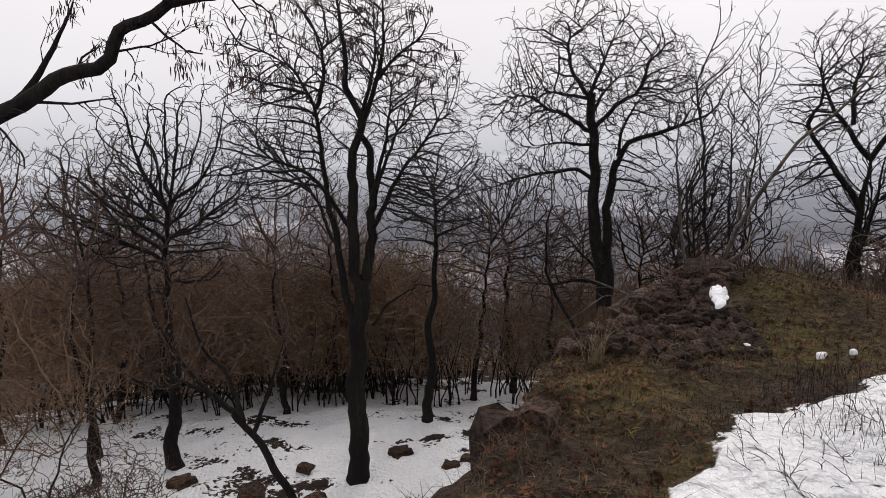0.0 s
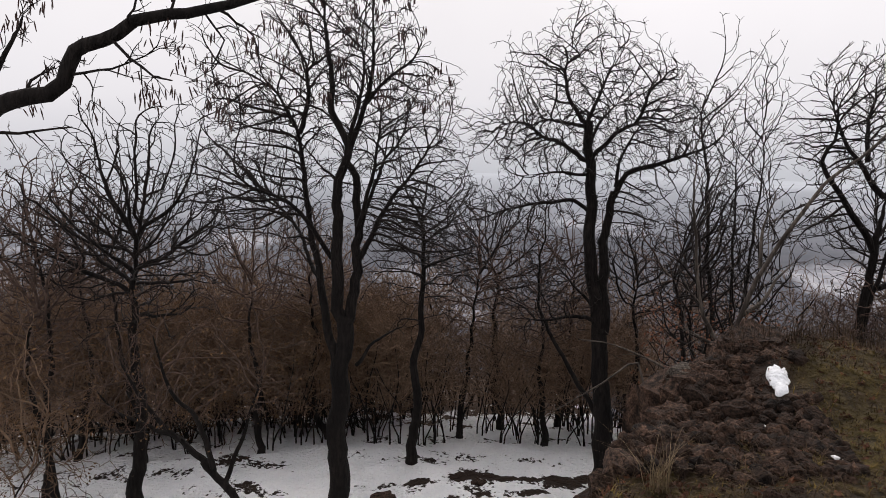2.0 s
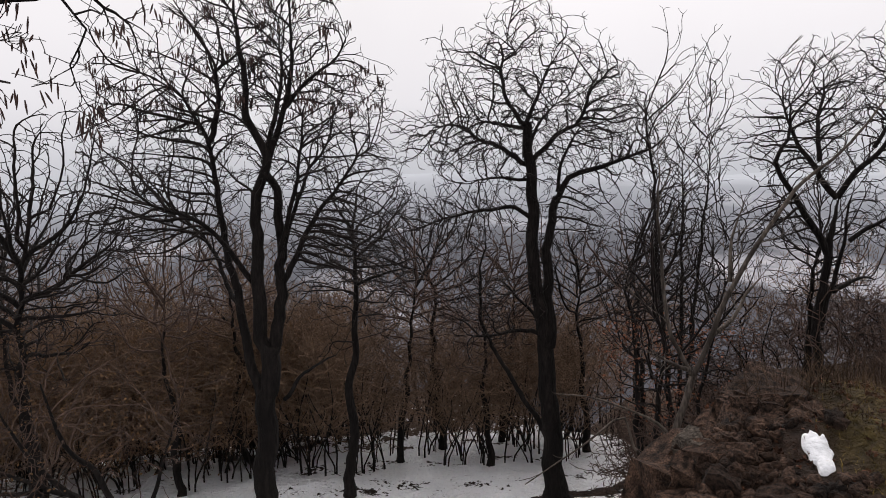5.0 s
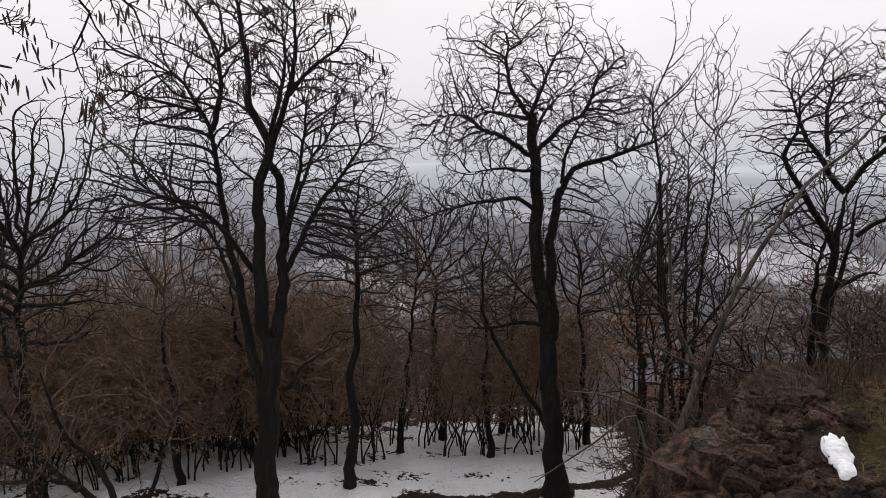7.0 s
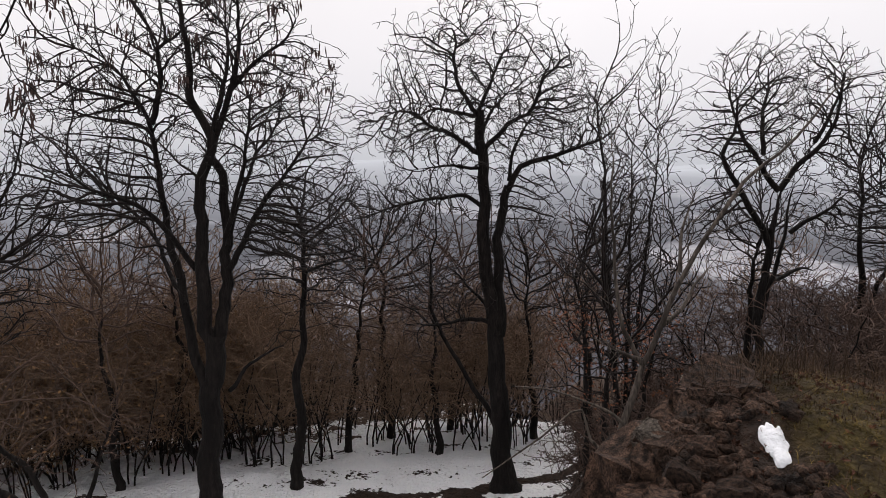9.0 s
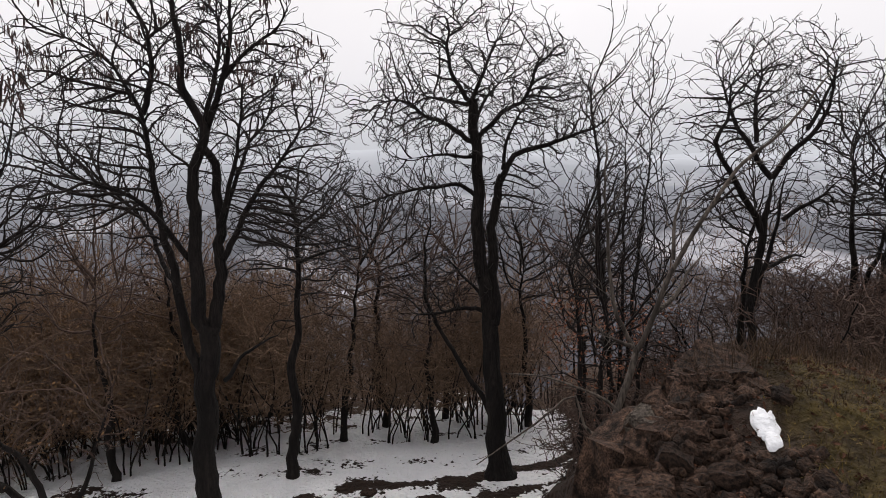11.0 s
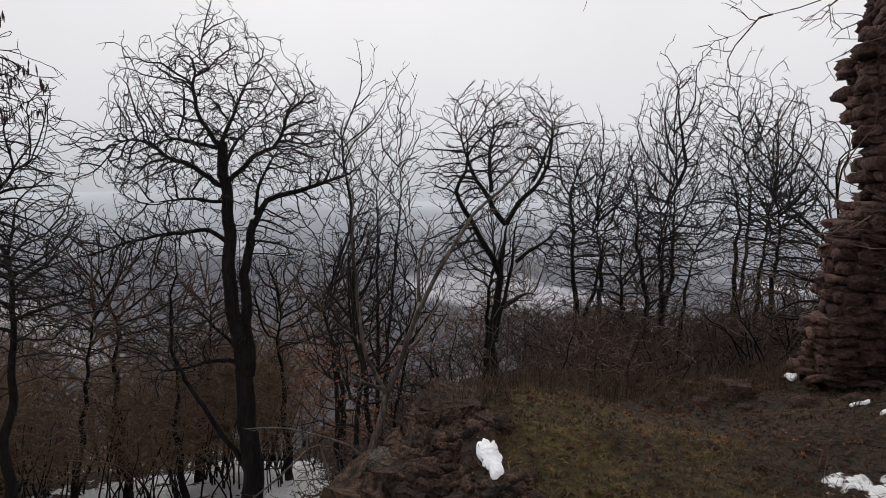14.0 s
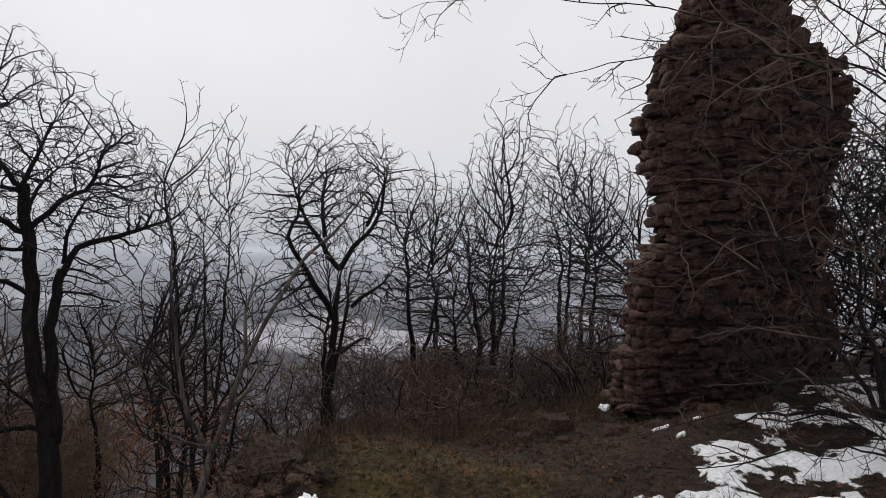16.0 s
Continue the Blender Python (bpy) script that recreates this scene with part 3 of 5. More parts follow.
tree("ash_tree", -2.15, 16.0, -4.7, [
    (0.250, 0.00, [(-0.05, -2.0), (0.00, -0.06), (0.12, 2.05), (0.19, 3.30)]),
    (0.140, 0.30, [(-0.02, 2.17), (-0.24, 3.21), (-0.45, 4.55), (-0.64, 5.54), (-0.74, 6.81), (-0.87, 7.54), (-1.25, 8.06), (-1.87, 8.46)]),
    (0.070, -0.30, [(-0.74, 7.23), (-0.49, 8.11), (-0.50, 8.52), (-0.10, 8.78), (0.03, 9.39)]),
    (0.150, -0.20, [(0.12, 3.19), (0.03, 4.54), (0.09, 6.17), (0.30, 6.96), (0.07, 7.65), (0.01, 8.37), (-0.10, 9.88)]),
    (0.080, -0.50, [(0.32, 6.86), (0.56, 7.44), (0.79, 8.01), (0.88, 8.89), (0.97, 10.01)]),
    (0.070, 0.60, [(0.29, 6.70), (0.38, 7.54), (0.57, 8.48), (0.55, 9.80)]),
    (0.130, 0.10, [(0.27, 3.19), (0.46, 4.64), (0.51, 5.29), (0.39, 6.27), (0.26, 6.59)]),
    (0.080, 0.20, [(0.51, 4.52), (1.14, 5.72), (1.70, 6.47), (2.15, 7.00), (2.59, 7.41)]),
    (0.060, 0.80, [(0.50, 4.97), (0.83, 6.16), (1.18, 6.90), (1.67, 7.49), (2.16, 7.70)]),
    (0.060, -0.60, [(0.48, 5.19), (0.72, 5.94), (1.03, 7.22), (1.16, 8.07)]),
    (0.050, -0.30, [(0.68, 7.86), (1.28, 8.46), (1.71, 8.75), (1.97, 9.21)]),
    (0.070, -0.80, [(-0.08, 4.54), (-0.76, 5.75), (-1.55, 6.19), (-2.08, 6.62)]),
    (0.060, 0.90, [(-0.32, 3.89), (-1.29, 5.44), (-2.07, 5.89), (-2.38, 6.52)]),
    (0.050, -0.50, [(0.42, 2.15), (1.05, 2.92), (1.61, 3.24)]),
], ASH, "tall bare many-stemmed tree hung with dry seed pods, standing in snow", 3, pods=(7.8, 110, 1.0), thin_by=0.75, trim=0.93, blobs=[(-1.0, 0, 7.2, 2.1, 1.7, 2.5), (1.4, 0, 7.2, 1.5, 1.5, 2.2), (0.2, 0, 9.3, 1.5, 1.4, 1.4), (-1.9, 0, 6.1, 1.4, 1.3, 1.0), (1.7, 0.2, 5.2, 1.2, 1.2, 1.0)], buds=5800, step=0.15, kill=0.13, jitter=0.17, up=0.28)

tree("oak_tree", 4.64, 18.6, -6.32, [
    (0.280, 0.00, [(0.02, -0.25), (0.00, -0.05), (-0.13, 2.42), (-0.26, 4.01)]),
    (0.190, 0.00, [(-0.25, 3.87), (-0.44, 5.29), (-0.59, 6.67), (-0.67, 8.43), (-0.75, 9.35)]),
    (0.160, 0.00, [(-0.18, 3.86), (-0.18, 5.56), (-0.07, 6.93), (0.02, 7.55)]),
    (0.120, -0.40, [(-0.00, 7.41), (0.30, 8.02), (0.97, 8.25), (1.68, 8.54), (2.32, 8.92)]),
    (0.070, 0.20, [(0.04, 7.68), (0.20, 8.42), (0.61, 9.09), (0.94, 9.81)]),
    (0.090, 0.20, [(-0.75, 9.29), (-0.99, 9.61), (-1.26, 10.26), (-1.29, 10.65), (-0.92, 10.97), (-1.19, 11.35), (-1.26, 11.85)]),
    (0.080, -0.20, [(-0.71, 9.35), (-0.44, 10.01), (-0.28, 10.50), (0.03, 11.05)]),
    (0.100, -0.50, [(-0.65, 8.32), (-0.16, 8.93), (0.39, 9.32), (0.61, 10.01), (0.96, 10.41), (1.63, 10.52)]),
    (0.070, 0.60, [(-0.64, 8.69), (-0.37, 9.22), (0.11, 9.75), (0.73, 10.01)]),
    (0.100, 0.20, [(-0.69, 8.35), (-1.26, 8.76), (-1.93, 9.03), (-2.27, 9.29), (-2.87, 9.29), (-3.46, 9.48)]),
    (0.070, -0.60, [(-0.77, 9.22), (-1.53, 9.29), (-2.40, 9.48)]),
    (0.060, -0.30, [(-0.64, 8.00), (-1.53, 8.04), (-2.41, 7.89)]),
    (0.080, 0.30, [(-0.65, 7.08), (-0.98, 7.29), (-1.53, 7.30), (-2.35, 7.18), (-3.30, 6.87), (-3.97, 6.59)]),
    (0.090, -0.20, [(-0.33, 4.18), (-1.11, 4.33), (-1.95, 4.25), (-2.64, 4.53)]),
    (0.070, 0.50, [(-0.32, 4.44), (-1.18, 5.38), (-1.67, 5.74)]),
    (0.110, 0.30, [(-0.20, 1.39), (-1.18, 3.27), (-1.56, 4.00), (-1.70, 5.33), (-1.53, 6.69)]),
], OAK, "gnarled bare oak with spreading crown, rooted in snow and litter", 5, thin_by=0.62, trim=0.85, blobs=[(-0.6, 0, 9.5, 2.7, 2.0, 2.5), (1.5, 0, 9.3, 1.5, 1.4, 1.3), (-2.6, 0, 9.0, 1.5, 1.3, 0.9), (-2.3, 0.2, 7.2, 1.8, 1.2, 0.8), (0.6, -0.2, 7.2, 0.9, 0.9, 0.7), (-1.6, 0, 4.9, 1.3, 1.0, 1.1)], buds=5600, step=0.15, kill=0.12, jitter=0.24, up=0.04)

tree("oak_tree", 8.48, 14.3, -2.19, [
    (0.105, 0.00, [(0.00, -2.6), (0.00, -0.06), (0.06, 1.20), (0.19, 2.38)]),
    (0.105, 0.00, [(0.20, 2.32), (0.25, 2.97), (0.34, 3.46)]),
    (0.075, 0.05, [(0.10, 0.9), (0.39, 2.02), (0.61, 2.66), (0.79, 3.78), (1.06, 4.27)]),
    (0.100, -0.20, [(0.18, 2.38), (-0.34, 3.10), (-0.76, 3.57), (-1.14, 4.19), (-0.89, 4.69), (-1.00, 5.24), (-1.46, 6.08)]),
    (0.080, 0.20, [(0.34, 3.43), (-0.09, 4.02), (-0.41, 4.69), (-0.60, 5.25), (-0.83, 6.22)]),
    (0.080, -0.30, [(0.34, 3.43), (0.68, 4.01), (1.06, 4.37), (1.18, 4.95), (1.17, 6.22)]),
    (0.060, 0.50, [(-0.06, 4.13), (0.02, 4.81), (0.34, 5.50), (0.39, 6.29)]),
    (0.060, -0.50, [(0.62, 2.60), (1.22, 3.12), (1.64, 3.77)]),
    (0.060, 0.30, [(0.33, 1.64), (1.13, 1.86), (1.82, 1.67)]),
    (0.050, 0.20, [(1.06, 4.37), (1.72, 5.32), (2.01, 6.27)]),
], Habit(thin=0.0068, twig=0.18), "bare forked oak rising behind the mound", 8, thin_by=0.7, trim=0.8, blobs=[(-0.5, 0, 4.8, 1.2, 1.1, 1.4), (1.1, 0, 4.8, 1.3, 1.1, 1.4), (0.3, 0, 5.6, 1.4, 1.0, 0.8), (1.6, 0, 3.0, 1.0, 0.8, 0.7), (-1.0, 0, 3.0, 0.8, 0.8, 0.6)], buds=2600, step=0.13, kill=0.115, jitter=0.2, up=0.08)

tree("dead_tree", 3.95, 10.9, -1.83, [
    (0.062, 0.00, [(-0.25, -1.8), (-0.11, -0.27), (0.00, 0.12), (0.12, 0.47), (0.25, 0.91)]),
    (0.027, 0.10, [(0.25, 0.89), (-0.04, 1.42), (-0.15, 2.05), (-0.20, 2.60), (-0.28, 3.21), (-0.25, 3.73)]),
    (0.033, -0.10, [(0.25, 0.91), (0.49, 1.49), (0.74, 2.16), (1.07, 2.70), (1.52, 3.37), (1.99, 3.78), (2.38, 4.19), (2.67, 4.56)]),
    (0.030, 0.30, [(0.49, 1.43), (0.85, 1.66), (1.05, 1.93), (1.31, 2.12)]),
    (0.030, -0.20, [(0.19, 0.99), (-0.12, 1.11), (-0.28, 1.24)]),
    (0.025, 0.20, [(0.75, 2.16), (0.79, 2.71), (0.92, 3.03)]),
], Habit(0.14, 0.03, 45, 1.9, 0.4, 2, 0.006, 0.4), "dead forked tree with bleached bark behind the mound", 9, M_DEAD, M_DEAD)


def plain_limbs(seed, height, r, fork=0.5, lean=0.0, crook=0.12, stems=1, splay=0.16):
    """Crooked stems of a tree of which no single limb stands out; they run up to the share fork of its height."""
    g = np.random.default_rng(seed)
    out = []
    for k in range(stems):
        way = lean + (0 if stems == 1 else splay * (2 * k / (stems - 1) - 1))
        hs = np.linspace(0, height * fork * g.uniform(0.85, 1.1), 6)
        us = np.cumsum(np.r_[0, g.normal(way * height * fork / 5, crook * height / 11, 5)])
        line = [(float(us[0]), -0.3)] + [(float(u), float(v)) for u, v in zip(us, hs)]
        out.append((r * (1 if k == 0 else 0.75), float(g.uniform(-0.3, 0.3)), line))
    return out


def plant(name, x, y, height, spread, r, seed, habit, label, top=None, buds=420, skirt=0.5, **kw):
    """A tree whose crown fills a ragged body from the share skirt of its height up to its top."""
    z = zat(x, y)
    h = height if top is None else top - z
    g = np.random.default_rng(seed + 1000)
    a = {k: kw.pop(k) for k in ("fork", "lean", "crook", "stems", "splay") if k in kw}
    limbs = plain_limbs(seed, h, r, **a)
    u0 = float(np.mean([l[2][-1][0] for l in limbs]))
    mid, half = h * (1 + skirt) / 2, h * (1 - skirt) / 2
    blobs = [(u0, 0, mid, spread * 0.8, spread * 0.8, half)]
    for k in range(4):
        w = k * 1.6 + g.uniform(0, 1.2)
        f = g.uniform(0.3, 0.5)
        blobs.append((u0 + spread * 0.62 * math.cos(w), spread * 0.5 * math.sin(w), mid + half * g.uniform(-0.75, 0.5), spread * f, spread * f, half * g.uniform(0.35, 0.5)))
    kw.setdefault("low", 0.6)
    kw.setdefault("up", 0.2)
    kw.setdefault("stub", 0.75)
    kw.setdefault("step", 0.17)
    kw.setdefault("kill", 0.18)
    return tree(name, x, y, z, limbs, habit, label, seed, blobs=blobs, buds=buds, **kw)


plant("oak_tree", -0.6, 19.4, 0, 1.9, 0.15, 21, PLAIN_OAK, "slender bare oak leaning a little, rooted in snow", top=2.3, fork=0.75, crook=0.10, lean=0.05, skirt=0.45, buds=1200)
plant("oak_tree", 2.4, 23.5, 0, 2.2, 0.13, 22, PLAIN_OAK, "crooked bare oak among the saplings", top=1.6, fork=0.7, skirt=0.45, buds=1100)
plant("ash_tree", 6.9, 16.7, 0, 1.25, 0.085, 23, SLIM, "tall slim bare tree with upswept twigs", top=5.0, fork=0.8, crook=0.03, stems=3, splay=0.09, skirt=0.4, buds=1700, up=0.25, jitter=0.14)
plant("oak_tree", 6.6, 22.0, 0, 1.9, 0.12, 24, PLAIN_OAK, "crooked bare oak in the wood below", top=0.6, fork=0.7, crook=0.2, buds=900)
plant("oak_tree", 5.4, 14.0, 0, 1.5, 0.12, 25, Habit(thin=0.0085, twig=0.22), "dark bare oak with a few rust-coloured leaves", top=1.5, fork=0.6, skirt=0.4, buds=1000, leaves=(700, 2.4, 4.4), leaf_mat=M_LEAF_RUST)
plant("oak_tree", 6.0, 15.5, 0, 1.5, 0.10, 26, Habit(thin=0.009, twig=0.22), "bare oak with rust-coloured leaves low down", top=2.6, fork=0.65, skirt=0.35, stems=2, buds=1000, leaves=(500, 2.0, 4.6), leaf_mat=M_LEAF_RUST)
plant("oak_tree", -7.1, 17.0, 0, 2.5, 0.20, 27, Habit(thin=0.0095, twig=0.22), "broad bare oak with a dense twiggy crown", top=3.3, fork=0.62, skirt=0.45, buds=2600)
for px, py, tp, sd in ((-9.8, 18.4, 2.6, 51), (-12.2, 16.4, 2.9, 52), (-5.0, 20.6, 1.6, 53), (-13.6, 20.0, 3.0, 54), (-8.3, 20.4, 2.3, 58), (-10.8, 21.6, 2.6, 59), (-9.0, 16.6, 1.6, 60), (-3.3, 22.0, 1.0, 55), (0.9, 22.2, 0.9, 56), (4.4, 24.0, 0.9, 57), (3.4, 21.2, 0.2, 61), (7.4, 19.2, 1.0, 62)):
    plant("oak_tree", px, py, 0, 2.0, 0.11, sd, PLAIN_OAK, "crooked bare oak in the wood below", top=tp, fork=0.65, crook=0.18, skirt=0.35, buds=750, twig=M_TWIG_BROWN, group="oaks in the wood below")
for px, py, tp, sd, sp in ((12.6, 16.0, 3.7, 31, 1.5), (14.3, 17.0, 3.9, 32, 1.6), (15.4, 16.0, 4.2, 33, 1.8), (17.2, 17.0, 6.3, 34, 1.9), (18.6, 15.5, 6.0, 35, 1.9), (17.0, 13.2, 4.6, 36, 1.7), (13.4, 13.6, 3.0, 37, 1.5), (10.6, 17.5, 2.0, 38, 1.4), (11.4, 13.0, 1.6, 43, 1.3), (20.4, 16.0, 5.0, 44, 2.0)):
    plant("oak_tree", px, py, 0, sp, 0.115, sd, Habit(thin=0.0085, twig=0.20), "crooked bare oak on the slope behind the mound", top=tp, fork=0.62, crook=0.15, skirt=0.33, stems=1 + sd % 2, splay=0.12, buds=1150, jitter=0.2, up=0.12, group="oaks behind the mound")


# overhanging tree: its trunk stands clear of the path, its limb reaches over
tree("robinia_tree", -7.2, 7.8, -4.5, [
    (0.20, 0.0, [(0.0, -0.6), (0.05, 1.6), (0.2, 3.4), (0.3, 5.0)]),
    (0.112, 0.0, [(0.28, 4.7), (0.9, 5.6), (1.6, 6.1), (2.26, 6.38), (2.92, 6.77), (3.51, 7.04), (3.76, 7.40), (4.24, 7.62), (5.1, 7.70), (5.6, 7.98), (6.2, 8.6)]),
    (0.04, 0.2, [(2.2, 6.38), (2.7, 6.9), (3.0, 7.6)]),
    (0.007, 0.1, [(4.9, 7.66), (5.06, 7.45), (4.92, 7.18), (5.03, 6.86)]),
    (0.010, 0.1, [(3.6, 7.1), (4.0, 7.15), (4.45, 7.38)]),
    (0.10, 0.4, [(0.3, 5.0), (0.2, 6.4), (0.6, 7.8), (1.2, 9.0)]),
    (0.07, -0.4, [(0.3, 5.0), (-0.8, 6.4), (-1.6, 8.0)]),
], Habit(0.20, -0.02, 52, 2.7, 0.36, 3, 0.0042, 0.20, 0.1, 4), "robinia limb overhead hung with dry seed pods", 41, pods=(6.2, 60, 0.62), thin_by=1.2)

# ---------------------------------------------------------------- the wood below: young trees, saplings and scrub
rngw = np.random.default_rng(77)
YOUNG = Habit(thin=0.0095, twig=0.26)
young = [plant("young_oak", 0, 0, 5.4 + 0.5 * k, 1.9, 0.065, 100 + k, YOUNG, "bare young oak in the wood below the mound", bark=M_BARK, twig=M_TWIG_RED, light=True, fork=0.5, crook=0.2, skirt=0.28, buds=600, kill=0.25, step=0.22, jitter=0.26, group="young oaks in the wood") for k in range(5)]


def scatter(makers, spots, name_seed, low=0.8, high=1.2, sink=0.05):
    g = np.random.default_rng(name_seed)
    for i, (x, y) in enumerate(spots):
        src = makers[i % len(makers)]
        m = pose(x, y, zat(x, y) - sink, 0, 0, g.uniform(0, 360)) @ Matrix.Scale(g.uniform(low, high), 4)
        if i < len(makers):
            src.matrix_basis = m
        else:
            ob = copy_thing(src, m)
            ob.matrix_basis = m


def spots_in(g, count, x0, x1, y0, y1, keep=None, gap=0.5):
    out = []
    tries = 0
    while len(out) < count and tries < count * 40:
        tries += 1
        x, y = g.uniform(x0, x1), g.uniform(y0, y1)
        if keep and not keep(x, y):
            continue
        if all((x - a) ** 2 + (y - b) ** 2 > gap * gap for a, b in out):
            out.append((float(x), float(y)))
    return out


wood = spots_in(rngw, 84, -16, 14, 22.5, 34, lambda x, y: x < 5.5 + (y - 20) * 0.8, 0.9)
wood += spots_in(rngw, 12, 9, 30, 20, 32, None, 2.0)
scatter(young, wood, 5, 0.45, 1.12)


def sapling_clump(seed, height, stems, label, name, twig, leafy=0, thin=0.010, buds=300, wide=0.42, skirt=0.22):
    """Crooked stems from one stool under a shared tangle of twigs."""
    g = np.random.default_rng(seed)
    root = thing(name, 0, 0, 0, label, "shrub" if "shrub" in name or "scrub" in name else "sapling", "saplings in the wood" if name == "sapling" else "scrub on the slope")
    seeds, girth = [], []
    tilt = 0.14 if name == "sapling" else 0.45
    for i in range(stems):
        a = g.uniform(0, 6.283)
        L = height * g.uniform(0.5, 0.85)
        p = np.array([math.cos(a), math.sin(a), 0]) * g.uniform(0.02, 0.3)
        d = unit(np.array([math.cos(a) * tilt, math.sin(a) * tilt, 1.0]))
        pts = [p + np.array([0, 0, -0.15])]
        for _ in range(9):
            d = unit(d + g.normal(0, 0.14 if name == "sapling" else 0.24, 3) + np.array([0, 0, 0.03]))
            p = p + d * L / 9
            pts.append(p)
        pts = np.array(pts)
        r = 0.010 + 0.0045 * height * g.uniform(0.6, 1.1)
        stem = Sticks()
        rad = np.linspace(r, 0.009, 10)
        stem.add(pts, rad, 5)
        part("stem", stem.mesh(name, M_BARK), root)
        seeds.append(pts[2:])
        girth.append(rad[2:])
    w = height * wide
    blobs = [(0, 0, height * (1 + skirt) / 2, w, w, height * (1 - skirt) / 2)] + [(w * 0.7 * math.cos(k * 2.1 + seed), w * 0.7 * math.sin(k * 2.1 + seed), height * (0.45 + 0.15 * k), w * 0.5, w * 0.5, height * 0.22) for k in range(3)]
    grown = Grown(g, np.concatenate(seeds), np.concatenate(girth), in_blobs(g, blobs, buds), 0.05 * height ** 0.8, 0.046 * height ** 0.8, 0.26, -0.02)
    heavy, crown, tips = foliate(g, grown, thin, fork=0.07 * height)
    for run, rad in heavy:
        crown.add(run, rad, 5)
    part("crown", crown.mesh(name, twig), root)
    if leafy:
        part("leaves", leaf_mesh(g, [t[0] for t in tips], leafy, M_LEAF_OCHRE, 0.035, 0.06), root, "withered ochre leaves on the twigs")
    return root


saplings = [sapling_clump(200 + k, 3.4 + 0.35 * k, 3, "clump of thin bare saplings standing in snow", "sapling", M_TWIG_RED, buds=300, wide=0.28, thin=0.0075) for k in range(4)]
scatter(saplings, spots_in(rngw, 130, -12, 10.5, 21.0, 26.5, lambda x, y: x < 4.5 + (y - 18) * 0.5, 0.45), 6, 0.8, 1.25)

shrubs = [sapling_clump(300 + k, 4.2 + 0.6 * k, 4, "dense brown thicket shrub with a few ochre leaves", "thicket_shrub", M_TWIG_RED, 2400, 0.0065, 1250, 0.45, 0.24) for k in range(4)]
left = spots_in(rngw, 30, -17.0, -1.8, 21.8, 26.0, None, 1.1)
left += [(-9.4, 14.6), (-11.2, 15.4)]
scatter(shrubs, left, 7, 0.8, 1.15)
scrub = [sapling_clump(400 + k, 1.3 + 0.4 * k, 5, "low brown scrub of tangled bare twigs on the slope", "low_scrub", M_TWIG_BROWN, 0, 0.006, 320, 0.5, 0.1) for k in range(3)]
scatter(scrub, spots_in(rngw, 62, 5.5, 23, 9.8, 17.5, lambda x, y: y > 8.6 + 0.10 * x, 0.7) + spots_in(rngw, 26, 4.6, 16, 8.2, 13.5, lambda x, y: y > 8.0 and brow_distance(np.array([x]), np.array([y]))[0] > 0.9, 0.6) + spots_in(rngw, 46, 5.2, 15, 12.5, 22, lambda x, y: x > 5 + (y - 12) * 0.2, 0.7) + [(-7.2, 12.6), (-7.9, 13.2), (-6.7, 13.6), (-8.6, 12.4), (-8.3, 13.9), (-7.4, 14.2)], 8, 0.8, 1.3)

tree("leaning_tree", -3.5, 14.9, zat(-3.5, 14.9), [
    (0.10, 0.0, [(0.1, -0.4), (0.0, 0.0), (-0.45, 0.9), (-0.95, 1.75), (-1.3, 2.2)]),
    (0.07, 0.2, [(-1.2, 2.1), (-1.9, 2.7), (-2.8, 3.0), (-3.6, 3.6)]),
    (0.06, -0.3, [(-1.1, 2.0), (-1.3, 3.0), (-1.8, 4.0), (-2.0, 5.0)]),
    (0.05, 0.4, [(-0.9, 1.7), (-0.5, 2.8), (-0.2, 3.8)]),
    (0.05, -0.5, [(-1.8, 2.65), (-2.3, 3.6), (-2.6, 4.6)]),
    (0.04, 0.6, [(-2.4, 2.9), (-3.4, 2.7), (-4.2, 3.0)]),
], Habit(thin=0.0050, twig=0.20), "leaning small tree with a tangle of brown twigs", 44, M_BARK, M_TWIG_BROWN, leaves=(700, 2.0, 6.0), leaf_mat=M_LEAF_OCHRE, blobs=[(-1.8, 0, 4.3, 2.3, 1.8, 1.5), (-3.2, 0.3, 3.8, 1.6, 1.4, 0.9), (-0.2, 0, 3.9, 1.0, 1.0, 0.9)], buds=1600, step=0.15, kill=0.15, jitter=0.24, up=0.0)

scatter([sapling_clump(500 + k, 3.2, 6, "dense bare shrub growing beside the ruin", "ruin_shrub", M_TWIG, 0, 0.006, 420, 0.45, 0.1) for k in range(2)], [(10.2, 2.6), (9.9, 3.7), (10.8, 4.2), (11.8, 1.8), (11.2, 3.2), (12.4, 4.6), (9.2, 1.9), (9.7, 4.4), (10.6, 1.4), (12.8, 3.0), (13.5, 5.4), (11.6, 5.6), (10.3, 5.2), (14.0, 2.0)], 9, 0.8, 1.2)

# ---------------------------------------------------------------- rocks of the crag, snow, grass and litter on the mound
def slab(seed):
    """A rough-broken wall stone about one metre in each direction."""
    bm = bmesh.new()
    bmesh.ops.create_cube(bm, size=1.0)
    bmesh.ops.subdivide_edges(bm, edges=bm.edges[:], cuts=2, use_grid_fill=True)
    for v in bm.verts:
        c = v.co.copy()
        far = sum(1 for k in c if abs(k) > 0.45)
        d = noise.noise_vector(c * 2.1 + Vector((seed * 5.3, seed * 1.7, 0)))
        e = noise.noise_vector(c * 5.7 + Vector((0, seed * 4.1, 9)))
        v.co = c * (1.0 - 0.07 * max(0, far - 1)) + d * 0.22 + e * 0.10
    me = bpy.data.meshes.new("stone")
    bm.to_mesh(me)
    bm.free()
    return me


